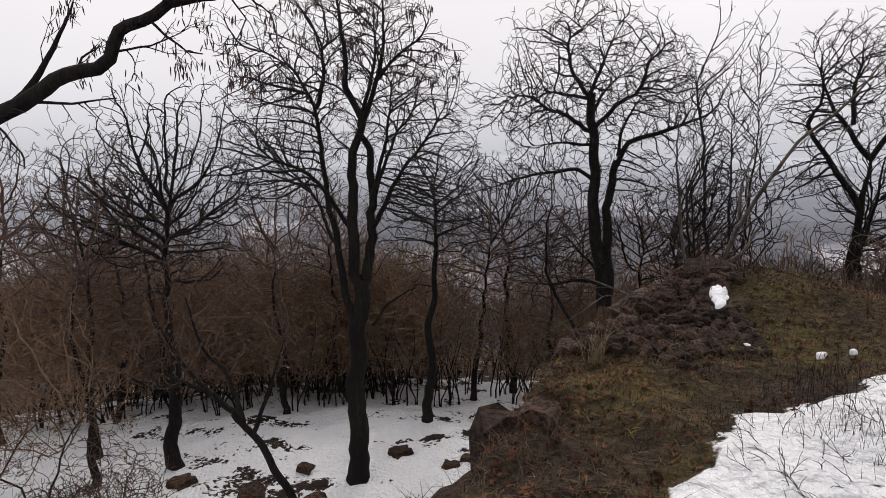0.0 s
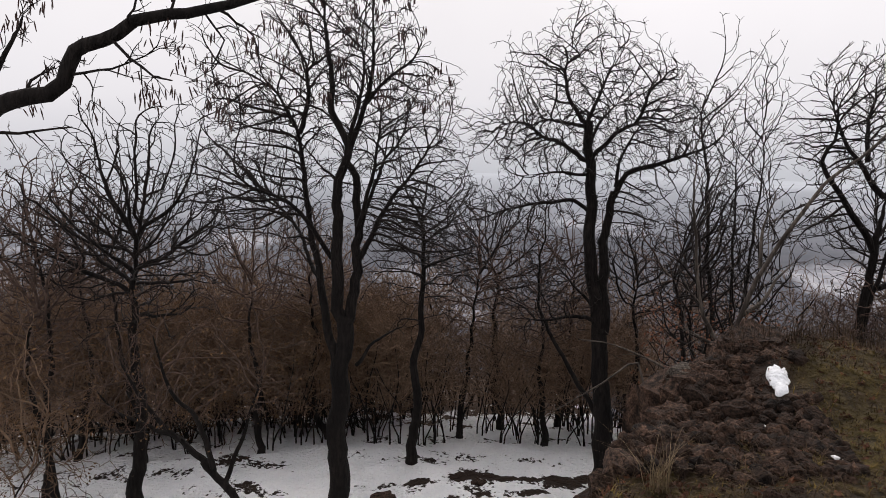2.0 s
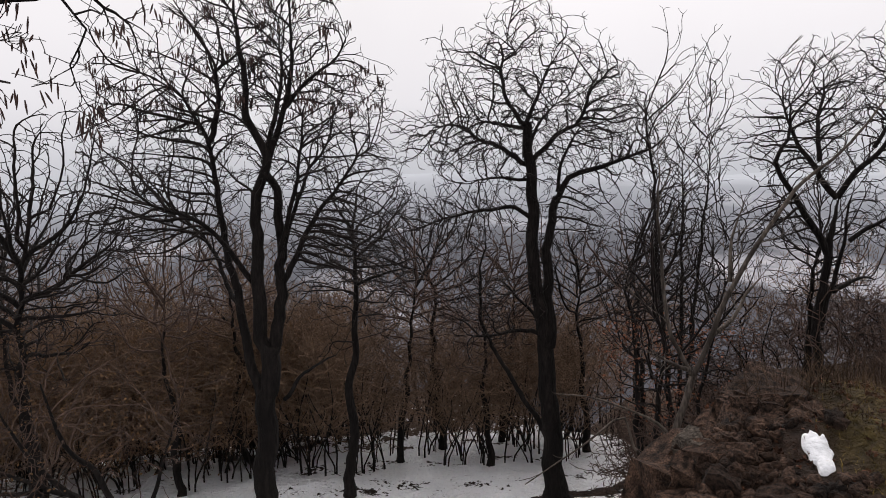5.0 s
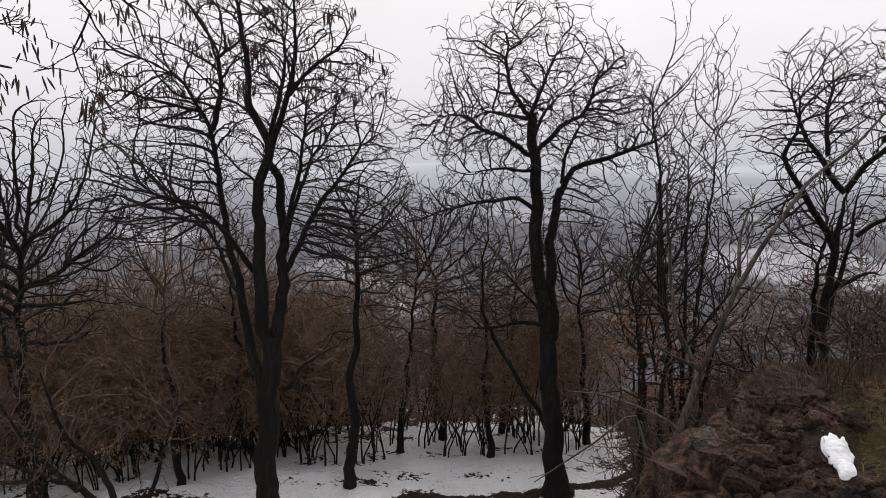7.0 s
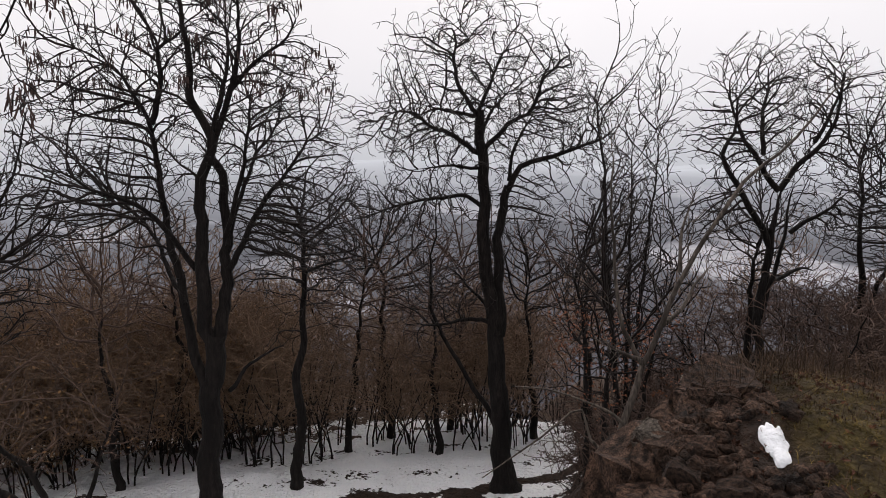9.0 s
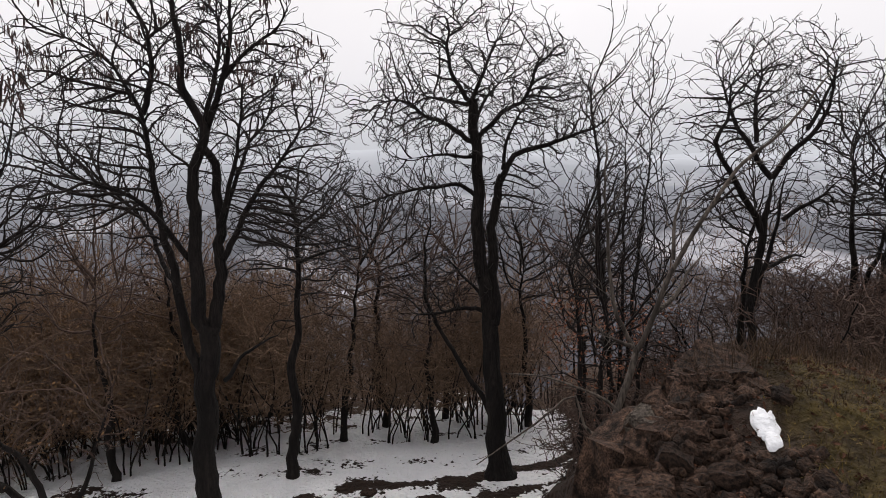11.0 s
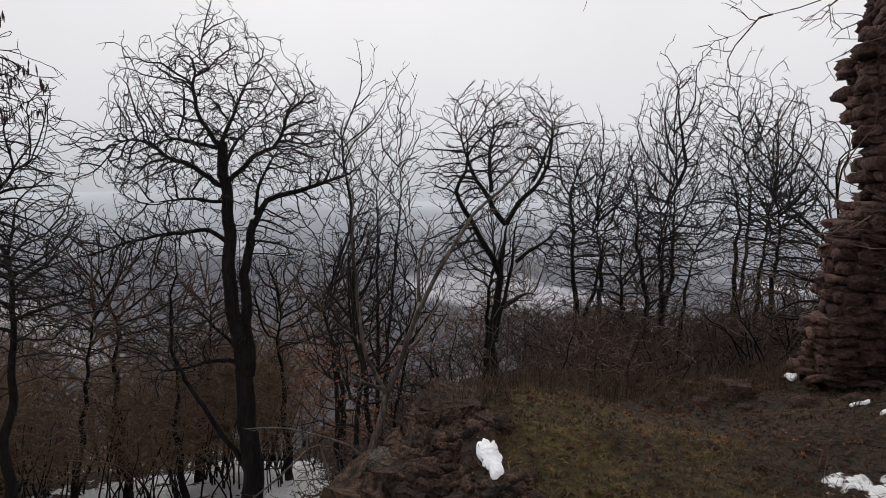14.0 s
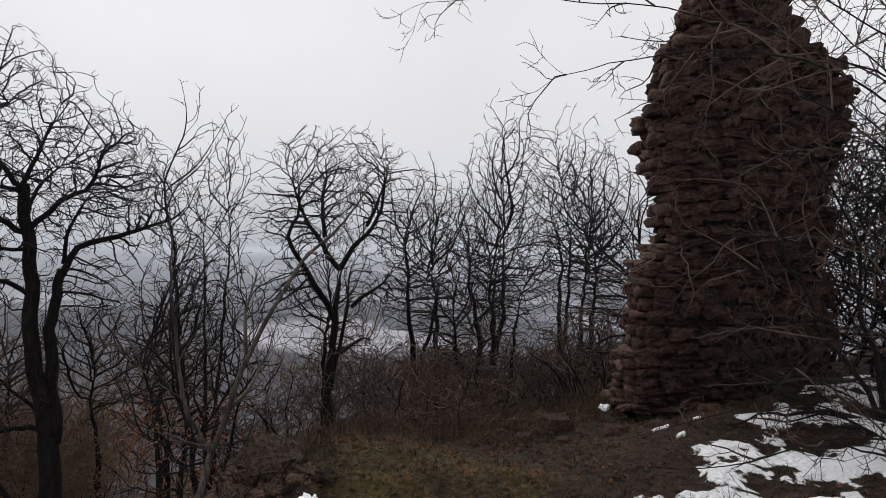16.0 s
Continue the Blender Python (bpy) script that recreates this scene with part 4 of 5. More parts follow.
rock_meshes = [slab(40 + k) for k in range(6)]
for me in rock_meshes:
    me.materials.append(M_ROCK)
g = np.random.default_rng(12)
for i in range(300):
    f = g.uniform(0, 1)
    k = 4.6 + f * 3.4
    j = int(k)
    ax, ay = BROW[j]
    bx, by = BROW[j + 1]
    q = k - j
    x, y = ax + (bx - ax) * q, ay + (by - ay) * q
    off = g.uniform(-0.9, 0.45)
    nx, ny = -(by - ay), bx - ax
    ln_ = math.hypot(nx, ny)
    x, y = x + nx / ln_ * off, y + ny / ln_ * off
    if math.hypot(x - 2.47, y - 6.1) < 0.4 or x - 0.3 * (y - 6) > 2.6:
        continue
    sz = g.uniform(0.08, 0.30) * (1.25 if off > 0.0 else 0.62) * (0.5 if y < 5.7 else 1.0)
    ob = new("rock", rock_meshes[i % 6])
    ob.matrix_basis = pose(x, y, zat(x, y) + 0.05 * sz, g.uniform(-25, 25), g.uniform(-25, 25), g.uniform(0, 360)) @ Matrix.Diagonal((sz * g.uniform(0.8, 1.4), sz, sz * g.uniform(0.7, 1.0), 1))
    tagged(ob, "weathered brown stone in the crumbling face of the mound", "rock", "rocks of the mound")


def set_rock(x, y, sx, sy, sz, rz, k, label, lift=0.0, paint=None):
    me = rock_meshes[k]
    if paint:
        me = me.copy()
        me.materials[0] = paint
    ob = new("rock", me)
    ob.matrix_basis = pose(x, y, zat(x, y) + lift, 0, 0, rz) @ Matrix.Diagonal((sx, sy, sz, 1))
    return tagged(ob, label, "rock", "rocks of the mound")


set_rock(1.97, 6.55, 0.34, 0.26, 0.17, 20, 1, "pale lichen-covered rock at the corner of the mound", 0.02 - zat(1.98, 6.55), M_PALEROCK)
set_rock(2.62, 6.75, 0.40, 0.30, 0.24, -10, 2, "rounded reddish rock on the rim of the mound")
set_rock(1.9, 6.6, 0.7, 0.6, 0.9, 40, 3, "large mossy rock in the face of the mound", -0.45 - zat(1.9, 6.6))
set_rock(0.36, 3.75, 0.42, 0.36, 0.36, 10, 4, "grey rock at the grassy edge of the mound", -0.12)
set_rock(0.5, 3.6, 0.26, 0.2, 0.2, 70, 5, "small lichen-spotted rock in the grass")
for rx, ry, rs, k in ((-1.2, 17.3, 0.55, 0), (0.1, 16.2, 0.42, 1), (0.55, 16.6, 0.38, 2), (-4.6, 15.2, 0.7, 3), (-2.9, 14.6, 0.8, 4), (1.3, 15.4, 0.7, 5), (-6.5, 16.0, 0.6, 0), (1.2, 17.9, 0.35, 1), (-3.6, 16.6, 0.4, 2)):
    set_rock(rx, ry, rs, rs * 0.8, rs * 0.6, rs * 400, k, "dark rock poking out of the snow")


def snow_patch(name, x, y, rx, ry, seed, label, thick=0.03, turn=0.0):
    """A ragged pad of old snow that follows the ground."""
    r = np.random.default_rng(seed)
    n, rings = 48, 9
    a = np.arange(n) * 2 * np.pi / n
    edge = 1 + 0.16 * np.sin(2 * a + r.uniform(0, 6)) + 0.14 * np.sin(3 * a + r.uniform(0, 6)) + 0.10 * np.sin(7 * a + r.uniform(0, 6)) + 0.055 * np.sin(13 * a + r.uniform(0, 6))
    V = []
    ct, st = math.cos(turn), math.sin(turn)
    for k in range(rings + 1):
        f = k / rings
        u, v = np.cos(a) * edge * f * rx, np.sin(a) * edge * f * ry
        X, Y = x + u * ct - v * st, y + u * st + v * ct
        h = thick * np.sqrt(np.clip(1 - f ** 4, 0, 1)) - (0.03 if k == rings else 0)
        V.append(np.stack([X, Y, land(X, Y) + 0.012 + h + 0.25 * thick * waves(X, Y, 9, seed)], -1))
    V = np.concatenate(V)
    F = []
    for k in range(rings):
        for i in range(n):
            j = (i + 1) % n
            F.append((k * n + i, k * n + j, (k + 1) * n + j, (k + 1) * n + i))
    return tagged(new(name, mesh_np(name, V, F, M_SNOW)), label, "snow", "leftover snow on the mound")


snow_patch("snow_patch", 2.47, 6.07, 0.082, 0.150, 1, "melting patch of white snow on the mossy mound", 0.016, -0.5)
for sx, sy, sr, sd in ((2.23, 4.93, 0.06, 2), (2.64, 4.69, 0.07, 3), (2.1, 5.55, 0.05, 4), (2.9, 4.75, 0.05, 5), (1.9, 5.0, 0.04, 6), (6.24, 5.63, 0.12, 7), (5.9, 5.25, 0.06, 8), (7.3, 6.9, 0.12, 9), (6.55, 5.4, 0.07, 10)):
    snow_patch("snow_patch", sx, sy, sr * (0.55 if sx < 3 else 1), sr * 0.45, sd, "small scrap of leftover snow in the grass", 0.025)


def blades(name, spots, lo, hi, width, material, label, category, seed, lean=0.6, seg=3):
    """Grass: flat tapering bent blades, many in one mesh."""
    r = np.random.default_rng(seed)
    n = len(spots)
    P = np.asarray(spots)
    h = r.uniform(lo, hi, n)
    a = r.uniform(0, 6.283, n)
    b = r.uniform(0.2, 1.0, n) * lean
    side = np.stack([-np.sin(a), np.cos(a), 0 * a], -1)
    fwd = np.stack([np.cos(a), np.sin(a), 0 * a], -1)
    V = []
    for k in range(seg + 1):
        f = k / seg
        c = P + fwd * (b * h * f * f)[:, None] + np.array([0, 0, 1]) * (h * f * (1 - 0.35 * b * f))[:, None]
        w = width * (1 - 0.85 * f)
        V += [c - side * w, c + side * w]
    V = np.stack(V, 1).reshape(-1, 3)
    k0 = np.arange(n)[:, None] * 2 * (seg + 1)
    F = np.concatenate([np.hstack([k0 + 2 * k, k0 + 2 * k + 1, k0 + 2 * k + 3, k0 + 2 * k + 2]) for k in range(seg)])
    return tagged(new(name, mesh_np(name, V, F, material)), label, category, "", "stuff")


def ground_spots(seed, count, x0, x1, y0, y1, want):
    r = np.random.default_rng(seed)
    X, Y = r.uniform(x0, x1, count), r.uniform(y0, y1, count)
    keep = r.random(count) < want(X, Y)
    X, Y = X[keep], Y[keep]
    return np.stack([X, Y, land(X, Y) - 0.01], -1)


def on_top(X, Y):
    B = brow_distance(X, Y)
    earthy = sstep(-1.3, -0.7, B) * sstep(4.9, 5.7, Y) * (1 - sstep(2.42, 2.72, X - 0.3 * (Y - 6)))
    return (B < 0.15) * (1 - 0.985 * earthy) * (1 - sstep(0.35, 0.55, snow_cover(X, Y)))


blades("grass", ground_spots(31, 130000, -0.8, 8.5, 1.6, 7.8, lambda X, Y: on_top(X, Y) * moss(X, Y) * (1 - 0.96 * sstep(3.6, 4.7, X))), 0.015, 0.06, 0.0042, M_GREEN, "short olive mossy grass on the mound", "grass", 32, 1.6)
blades("dry_grass", ground_spots(33, 80000, -0.8, 9.0, 1.6, 8.4, lambda X, Y: on_top(X, Y) * np.clip(0.85 - 0.5 * moss(X, Y), 0.3, 1) * (1 - 0.5 * sstep(3.0, 4.8, X))), 0.04, 0.15, 0.0028, M_STRAW, "dry matted straw-coloured grass on the mound", "grass", 34, 2.2)
blades("tall_dry_grass", ground_spots(35, 5200, 2.4, 9.0, 6.6, 9.0, lambda X, Y: (np.abs(brow_distance(X, Y) - 0.15) < 0.55) * 1.0), 0.12, 0.38, 0.003, M_STRAW, "tall dry grass along the back rim of the mound", "grass", 36, 0.5)
blades("grass_stalks", ground_spots(37, 9000, 1.2, 4.4, 2.0, 4.4, lambda X, Y: np.clip(-0.15 + 1.3 * waves(X, Y, 3, 38), 0, 1)), 0.06, 0.2, 0.0022, M_TWIG, "thin dark weed stalks poking through the snow", "weeds", 39, 0.6)
sprigs = Sticks()
gs = np.random.default_rng(45)
for _ in range(420):
    x, y = gs.uniform(1.2, 5.0), gs.uniform(2.2, 4.6)
    if snow_cover(np.array([x]), np.array([y]))[0] < 0.5:
        continue
    shoot(gs, sprigs, np.array([x, y, zat(x, y) + 0.02]), unit(np.array([gs.normal(-0.5, 0.5), gs.normal(0.3, 0.5), 0.7])), gs.uniform(0.06, 0.2), 0.0028, 1, Habit(0.2, 0, 40, 14, 0.6, 2, 0.0016, 0.06))
tagged(new("weed_sprigs", sprigs.mesh("weed_sprigs", M_TWIG)), "dark dead weed sprigs poking through the snow", "weeds", "", "stuff")
gt = np.random.default_rng(40)
blades("grass_tuft", np.stack([gt.normal(1.02, 0.03, 60), gt.normal(4.55, 0.03, 60), np.full(60, zat(1.02, 4.55) - 0.01)], -1), 0.12, 0.40, 0.0025, M_TUFT, "tuft of tall pale dry grass at the edge", "grass", 41, 0.9)

# dead twigs tangled along the back rim, dry brush
rim = Sticks()
gr = np.random.default_rng(50)
for _ in range(900):
    x, y = gr.uniform(2.3, 8.8), 0
    y = float(np.interp(x, [2.1, 2.9, 4.2, 5.6, 7.2, 9.0], [6.65, 7.15, 7.55, 7.25, 7.05, 6.6])) + gr.normal(0.15, 0.3)
    p = np.array([x, y, zat(x, y)])
    d = unit(np.array([gr.normal(0, 1), gr.normal(0, 1), gr.uniform(0.2, 1.2)]))
    shoot(gr, rim, p, d, gr.uniform(0.15, 0.5), 0.0035, 2, Habit(0.25, -0.03, 50, 2, 0.5, 2, 0.0025, 0.2))
tagged(new("dry_brush", rim.mesh("dry_brush", M_STRAW)), "tangle of thin dead twigs along the mound's rim", "brush", "", "stuff")
litter = leaf_mesh(np.random.default_rng(60), ground_spots(61, 16000, 0.2, 8.8, 2.6, 9.0, lambda X, Y: (brow_distance(X, Y) < 0.7) * (0.25 + 0.75 * sstep(-0.9, 0.1, brow_distance(X, Y))) * (1 - sstep(0.4, 0.6, snow_cover(X, Y)))) + np.array([0, 0, 0.015]), 26000, M_LITTER, 0.019, 0.012)
tagged(new("leaf_litter", litter), "brown fallen leaves strewn over the mound", "leaves", "", "stuff")


def rubble(seed, count):
    """Small broken stones strewn over the bare earth, in one mesh."""
    r = np.random.default_rng(seed)
    P = ground_spots(seed + 1, count * 5, 0.9, 3.7, 4.7, 7.6, lambda X, Y: (np.abs(brow_distance(X, Y) + 0.35) < 0.8) * (np.hypot(X - 2.47, Y - 6.07) > 0.25) * (X - 0.3 * (Y - 6) < 2.65))[:count]
    V, F, off = [], [], 0
    for p in P:
        me = rock_meshes[int(r.integers(6))]
        z = 0.02 + 0.09 * r.random() ** 2
        m = Matrix.Translation(p + np.array([0, 0, 0.01])) @ pose(0, 0, 0, r.uniform(-40, 40), r.uniform(-40, 40), r.uniform(0, 360)) @ Matrix.Diagonal((z * r.uniform(0.8, 1.7), z, z * r.uniform(0.5, 0.9), 1))
        V.append(np.array([m @ q.co for q in me.vertices]))
        F += [tuple(off + j for j in q.vertices) for q in me.polygons]
        off += len(me.vertices)
    tagged(new("rubble", mesh_np("rubble", np.concatenate(V), F, M_ROCK, False)), "crumbled brown stones strewn over the bare earth", "rubble", "", "stuff")


rubble(90, 2400)


def split_stump():
    """A broken stem with a bare, pale splintered face."""
    z = zat(4.95, 11.2)
    root = thing("broken_stump", 4.92, 11.2, z, "broken stump with pale splintered wood behind the mound", "stump")
    hgt = -1.22 - z
    s = Sticks()
    s.add(np.array([(0, 0, -0.2), (0.01, 0, hgt * 0.4), (0.03, 0, hgt * 0.8), (0.07, 0, hgt)]), np.array([0.11, 0.095, 0.07, 0.01]), 9)
    part("splintered_wood", s.mesh("splinter", M_PALE), root)


split_stump()
def fallen(x, y, z, line, r):
    s = Sticks()
    p = smooth_line(line, 0.12)
    s.add(p, np.linspace(r, 0.004, len(p)), 6)
    sprout(np.random.default_rng(int(x * 100)), s, p, r * 0.5, 0.5, 2, Habit(0.2, 0, 45, 2, 0.5, 2, 0.003, 0.25), None, 0.3, 4)
    tagged(new("fallen_branch", s.mesh("fallen_branch", M_DEAD)), "thin bleached branch leaning out from the mound", "branch").matrix_basis = pose(x, y, z)


fallen(2.2, 7.4, -0.35, [(0.06, -0.05, -0.12), (-0.02, 0.1, 0.08), (-0.38, 0.1, 0.30), (-0.68, 0.15, 0.40), (-0.93, 0.2, 0.42)], 0.018)
fallen(2.15, 7.5, -0.55, [(0.1, -0.05, -0.1), (-0.2, 0.1, 0.12), (-0.28, 0.1, 0.38), (-0.62, 0.1, 0.18), (-1.12, 0.1, -0.12)], 0.014)

# ---------------------------------------------------------------- the ruined wall
WU, WN = np.array([0.698, -0.716, 0.0]), np.array([-0.716, -0.698, 0.0])
WBASE = np.array([7.02, 6.5, 0.0])
LEFT_H, LEFT_U = (0, 1, 1.7, 2.0, 2.6, 3.2, 3.7, 4.2, 4.6, 5.0), (0.14, 0.28, 0.42, 0.66, 0.60, 0.52, 0.54, 0.74, 0.94, 1.06)
RIGHT_H, RIGHT_U = (0, 2.0, 2.7, 3.3, 3.8, 4.4, 5.0), (2.42, 2.32, 2.28, 2.60, 2.52, 2.06, 1.75)
THICK = 0.85


def wall_edges(h):
    return float(np.interp(h, LEFT_H, LEFT_U)), float(np.interp(h, RIGHT_H, RIGHT_U))


def build_wall():
    z0 = zat(7.8, 5.7) - 0.1
    V, F = [], []
    hs = np.linspace(-1.6, 4.93, 36)
    r = np.random.default_rng(70)
    nu = 12
    for side in (0, 1):
        for h in hs:
            a, b = wall_edges(max(h, 0))
            a, b = a + 0.07, b - 0.07
            for i in range(nu):
                u = a + (b - a) * i / (nu - 1)
                p = WBASE + WU * (u + r.normal(0, 0.015)) - WN * ((0.03 if side == 0 else THICK) + r.normal(0, 0.02))
                V.append((p[0], p[1], z0 + h + r.normal(0, 0.01)))
    n = len(hs)
    for k in range(n - 1):
        for i in range(nu - 1):
            q = k * nu + i
            F.append((q, q + 1, q + nu + 1, q + nu))
            q += n * nu
            F.append((q + 1, q, q + nu, q + nu + 1))
        for i in (0, nu - 1):
            q = k * nu + i
            w = q + n * nu
            F.append((q, q + nu, w + nu, w) if i == 0 else (q + nu, q, w, w + nu))
    for i in range(nu - 1):
        q = (n - 1) * nu + i
        F.append((q, q + 1, q + 1 + n * nu, q + n * nu))
    root = thing("ruined_wall", 0, 0, 0, "crumbling ruin wall of reddish-brown rubble stone", "wall", "", "structure")
    part("core", mesh_np("core", V, F, M_MORTAR), root, "dark crumbling mortar core")
    stones = [slab(20 + k) for k in range(10)]
    for me in stones:
        me.materials.append(M_WALLSTONE)
    rest_v, rest_f, off = [], [], 0
    h = 0.0
    while h < 4.95:
        dh = r.uniform(0.07, 0.165)
        a, b = wall_edges(h + dh / 2)
        a += r.normal(0, 0.035)
        b += r.normal(0, 0.045)
        u = a
        while u < b:
            w = min(r.uniform(0.11, 0.36), b - u + 0.04)
            if r.random() < 0.05:
                u += w * 0.6 + 0.01
                continue
            dep = r.uniform(0.22, 0.34)
            rise = 0.05 * math.sin(u * 2.7 + h * 1.9) + r.normal(0, 0.022)
            tall = dh * r.uniform(0.75, 1.35)
            out = r.normal(0.02, 0.032)
            p = WBASE + WU * (u + w / 2) + WN * (out - dep * 0.35)
            m = Matrix.Translation((p[0], p[1], z0 + h + dh / 2 + rise)) @ Matrix(((WU[0], WN[0], 0, 0), (WU[1], WN[1], 0, 0), (0, 0, 1, 0), (0, 0, 0, 1))) @ pose(0, 0, 0, r.normal(0, 6), r.normal(0, 5), r.normal(0, 7)) @ Matrix.Diagonal((w * 0.98, dep, tall, 1))
            ob = new("stone", stones[int(r.integers(10))])
            ob.parent = root
            ob.matrix_basis = m
            u += w
        # the broken ends and the back
        for end in (0, 1):
            v = 0.15
            while v < THICK:
                w = r.uniform(0.16, 0.42)
                uu = (a + 0.06 if end == 0 else b - 0.06) + r.normal(0, 0.045)
                p = WBASE + WU * uu - WN * (v + w / 2)
                m = Matrix.Translation((p[0], p[1], z0 + h + dh / 2)) @ Matrix(((WN[0], WU[0], 0, 0), (WN[1], WU[1], 0, 0), (0, 0, 1, 0), (0, 0, 0, 1))) @ pose(0, 0, 0, r.normal(0, 5), r.normal(0, 5), r.normal(0, 10)) @ Matrix.Diagonal((w, 0.3, dh, 1))
                me = stones[int(r.integers(10))]
                co = np.array([m @ q.co for q in me.vertices])
                rest_v.append(co)
                rest_f += [tuple(off + j for j in q.vertices) for q in me.polygons]
                off += len(co)
                v += w
        h += dh
    ob = part("end_stones", mesh_np("end_stones", np.concatenate(rest_v), rest_f, M_WALLSTONE, False), root, "loose rubble stones of the broken wall ends")
    tagged(ob, kind="stuff")


build_wall()
for i, (rx, ry, rs) in enumerate(((6.5, 6.3, 0.35), (6.3, 6.9, 0.45), (6.75, 5.9, 0.3), (7.1, 5.5, 0.32), (6.0, 6.6, 0.22), (7.6, 5.1, 0.4), (5.7, 6.9, 0.25), (6.6, 7.3, 0.5), (6.1, 7.3, 0.3))):
    set_rock(rx, ry, rs * 0.75, rs * 0.6, rs * 0.4, rs * 900, i % 6, "fallen wall stone at the foot of the ruin", 0.0, M_WALLSTONE)


def thicket(name, x, y, z, shoots, label, seed, twig, h):
    """A shrub whose shoots start at its base: way, length and base radius."""
    g = np.random.default_rng(seed)
    root = thing(name, x, y, z, label, "shrub")
    stem, crown = Sticks(), Sticks()
    for way, L, r in shoots:
        d = unit(np.array(way, float))
        p = np.zeros(3)
        pts = [p]
        for _ in range(11):
            d = unit(d + g.normal(0, 0.21, 3) + np.array([0, 0, -0.01]))
            p = p + d * L / 11
            pts.append(p)
        pts = np.array(pts)
        stem.add(pts, np.linspace(r, 0.006, 12), 7)
        sprout(g, crown, pts, r * 0.45, L * 0.6, 1, h, None, 0.2, int(5 + L * 3))
    part("stem", stem.mesh(name, M_BARK), root)
    part("crown", crown.mesh(name, twig), root)
    return root


NEAR = Habit(0.17, 0.0, 50, 2.8, 0.5, 3, 0.0032, 0.25)
thicket("thorn_shrub", 7.6, 4.0, zat(7.6, 4.0) - 0.05, [((-0.7, 0.2, 0.25), 1.8, 0.022), ((-0.5, 0.6, 0.6), 1.7, 0.03), ((-0.9, -0.1, 0.45), 1.6, 0.03), ((-0.2, 0.5, 1.0), 2.2, 0.03), ((0.3, 0.2, 1.0), 2.6, 0.035), ((-0.4, -0.5, 0.5), 1.6, 0.03), ((0.5, -0.4, 0.9), 2.4, 0.03), ((-0.3, 0.1, 1.0), 2.8, 0.03)], "bare thorny shrub sprawling over snow before the ruin", 81, M_TWIG, NEAR)
thicket("thorn_shrub", 7.0, 3.6, zat(7.0, 3.6) - 0.05, [((-0.8, 0.5, 0.12), 1.5, 0.014), ((-0.6, 0.8, 0.2), 1.5, 0.013), ((-1.0, 0.1, 0.1), 1.4, 0.013), ((-0.3, 0.9, 0.45), 1.6, 0.012), ((0.4, 0.8, 0.3), 1.4, 0.013), ((-0.7, 0.7, 0.6), 1.7, 0.012)], "dark thorny shrub lying low over the snow", 83, M_TWIG, NEAR)
tree("bare_tree", 5.6, 3.25, zat(5.6, 3.25), [
    (0.08, 0.0, [(0.0, -0.3), (0.03, 0.8), (0.06, 1.8), (0.1, 3.0)]),
    (0.007, 1.45, [(0.08, 2.4), (-0.5, 3.0), (-1.1, 3.15), (-1.75, 2.95)]),
    (0.006, 1.45, [(0.1, 2.8), (-0.6, 3.42), (-1.2, 3.62), (-2.1, 3.6)]),
    (0.007, 1.45, [(0.06, 2.2), (-0.25, 2.85), (-0.55, 3.15), (-0.75, 3.2)]),
    (0.006, 1.45, [(0.05, 1.4), (-0.5, 1.85), (-1.0, 1.8), (-1.55, 1.55)]),
    (0.006, 1.45, [(0.03, 0.9), (-0.4, 1.15), (-0.75, 0.8), (-1.25, 0.45)]),
    (0.006, 1.3, [(0.02, 0.5), (-0.5, 0.5), (-1.0, 0.32), (-1.45, 0.3)]),
    (0.006, 1.9, [(0.05, 1.2), (-0.3, 1.6), (-0.6, 1.7), (-0.9, 2.1)]),
    (0.006, 1.0, [(0.1, 2.6), (0.5, 3.4), (0.9, 4.4)]),
    (0.006, 1.9, [(0.1, 3.0), (0.2, 3.8), (0.0, 4.6)]),
], Habit(0.26, 0.0, 52, 3.2, 0.36, 3, 0.0024, 0.16, 0, 3, 1.0), "bare thorny tree with thin branches across the ruin", 82, M_BARK, M_TWIG_BROWN)


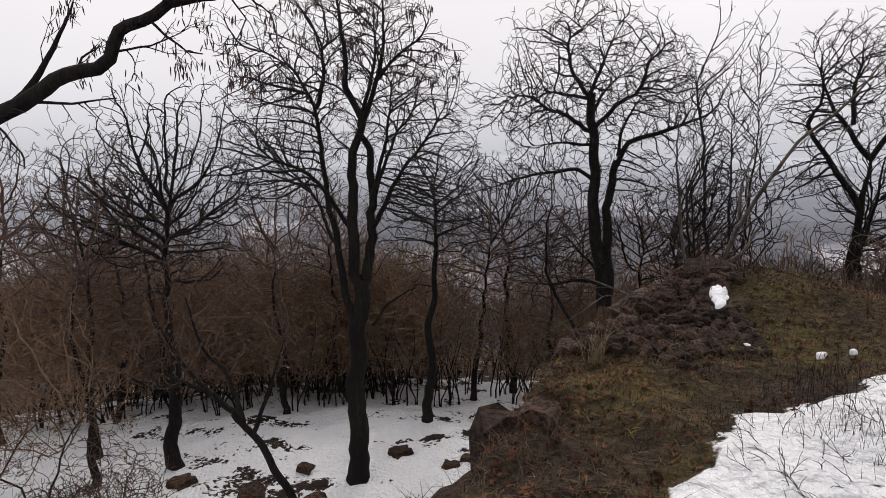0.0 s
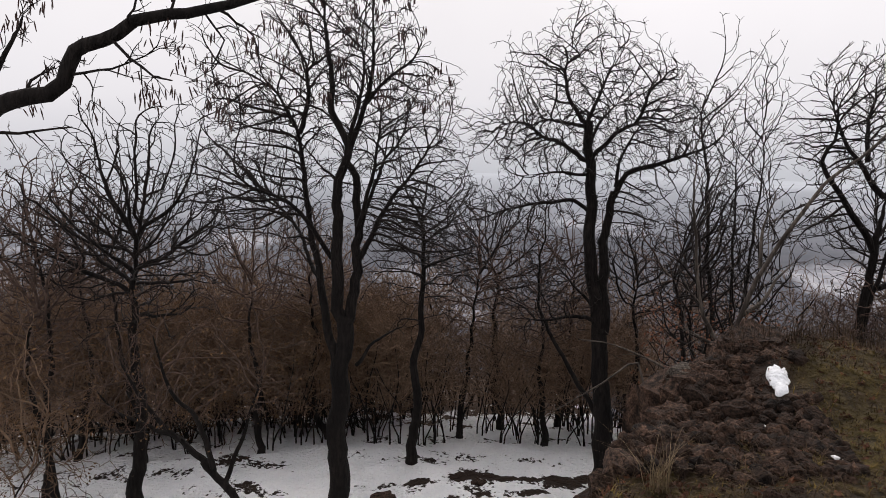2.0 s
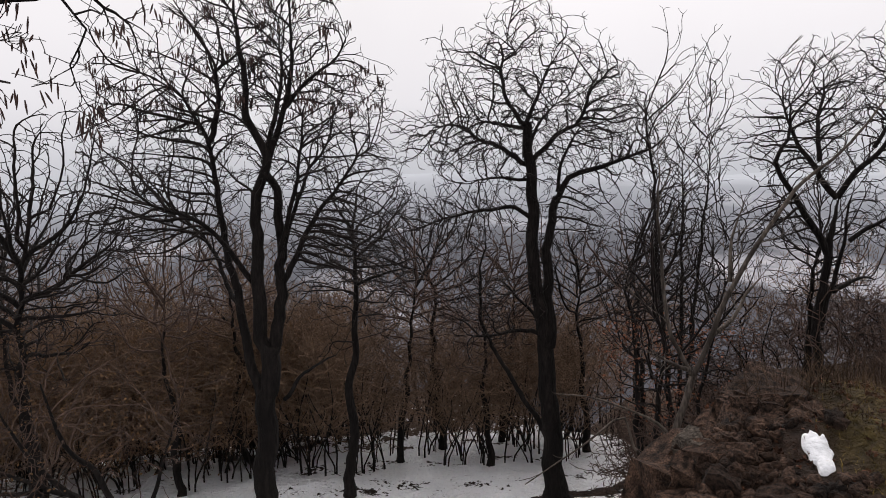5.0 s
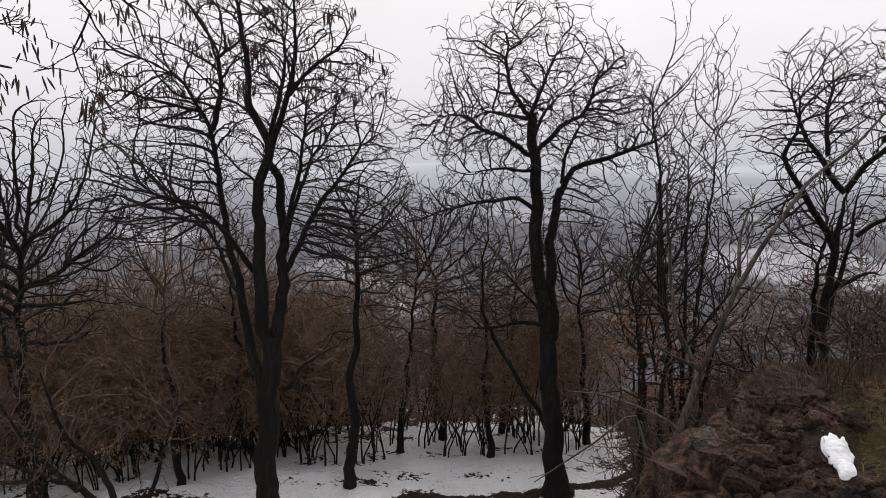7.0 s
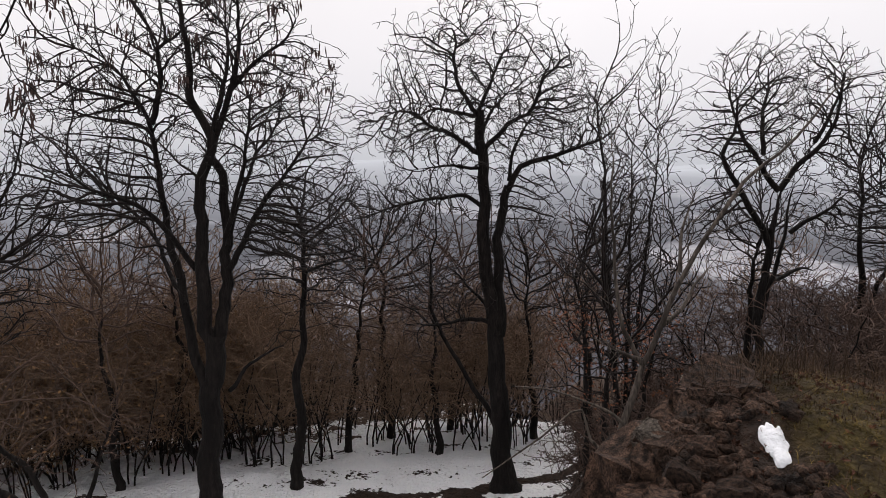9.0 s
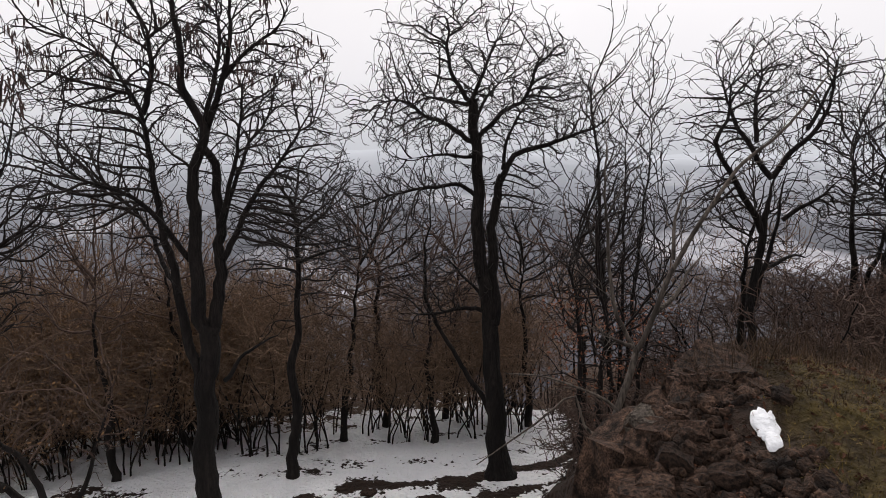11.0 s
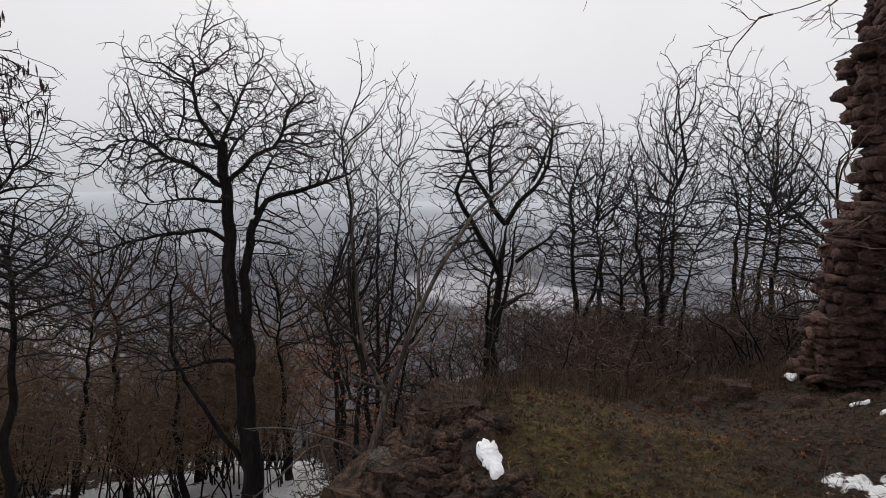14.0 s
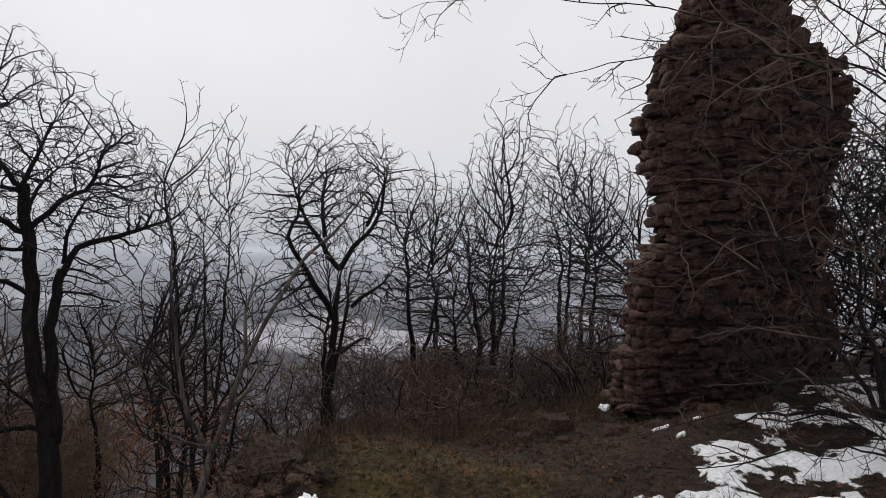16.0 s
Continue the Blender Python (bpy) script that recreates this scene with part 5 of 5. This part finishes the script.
def veil():
    """A shrub whose long bare shoots arch along the face of the ruin."""
    g = np.random.default_rng(84)
    x, y = 8.75, 3.9
    z = zat(x, y) - 0.05
    root = thing("thorn_shrub", x, y, z, "tall bare shrub veiling the ruin with thin brown twigs", "shrub")
    seeds, girth = [], []
    for k, (rise, reach, r) in enumerate(((0.35, 2.4, 0.022), (0.9, 2.6, 0.024), (1.8, 2.4, 0.026), (2.7, 2.2, 0.024), (3.6, 2.0, 0.024), (4.3, 1.6, 0.02))):
        q = np.array([(0, 0, 0), (0.1, 0.05, rise * 0.6), (-0.25 * reach, 0.05 * k, rise * 0.95), (-0.65 * reach, 0.2, rise * 1.02), (-reach, 0.25, rise * 0.9)], float)
        line = smooth_line([WU * a + WN * b + np.array([0, 0, c]) for a, b, c in q], 0.12)
        line[1:] += g.normal(0, 0.012, line[1:].shape)
        rad = np.linspace(r, 0.005, len(line))
        s = Sticks()
        s.add(line, rad, 6)
        part("stem", s.mesh("stem", M_BARK_GREY), root)
        seeds.append(line[5:])
        girth.append(rad[5:])
    buds = g.random((2000, 3)) ** np.array([0.75, 1, 1]) * np.array([-2.5, 0.9, 4.4]) + np.array([0.5, -0.2, 0.25])
    buds = buds[:, :1] * WU + buds[:, 1:2] * WN + buds[:, 2:] * np.array([0, 0, 1])
    grown = Grown(g, np.concatenate(seeds), np.concatenate(girth), buds, 0.11, 0.10, 0.2, 0.0, 1.0, 0.0)
    heavy, crown, tips = foliate(g, grown, 0.0036, fork=0.14)
    for run, rad in heavy:
        crown.add(run, rad, 5)
    part("crown", crown.mesh("crown", M_TWIG_BROWN), root)


veil()
for px, py, tp, sd in ((11.5, 4.2, 4.9, 91), (12.6, 3.0, 4.8, 92), (10.6, 3.2, 4.2, 93), (10.9, 8.4, 3.2, 94)):
    plant("bare_tree", px, py, 0, 1.9, 0.11, sd, Habit(thin=0.0062, twig=0.22), "bare tree with dense twigs behind the ruin", top=tp, fork=0.6, skirt=0.1, buds=900, step=0.17, kill=0.17, group="trees behind the ruin")
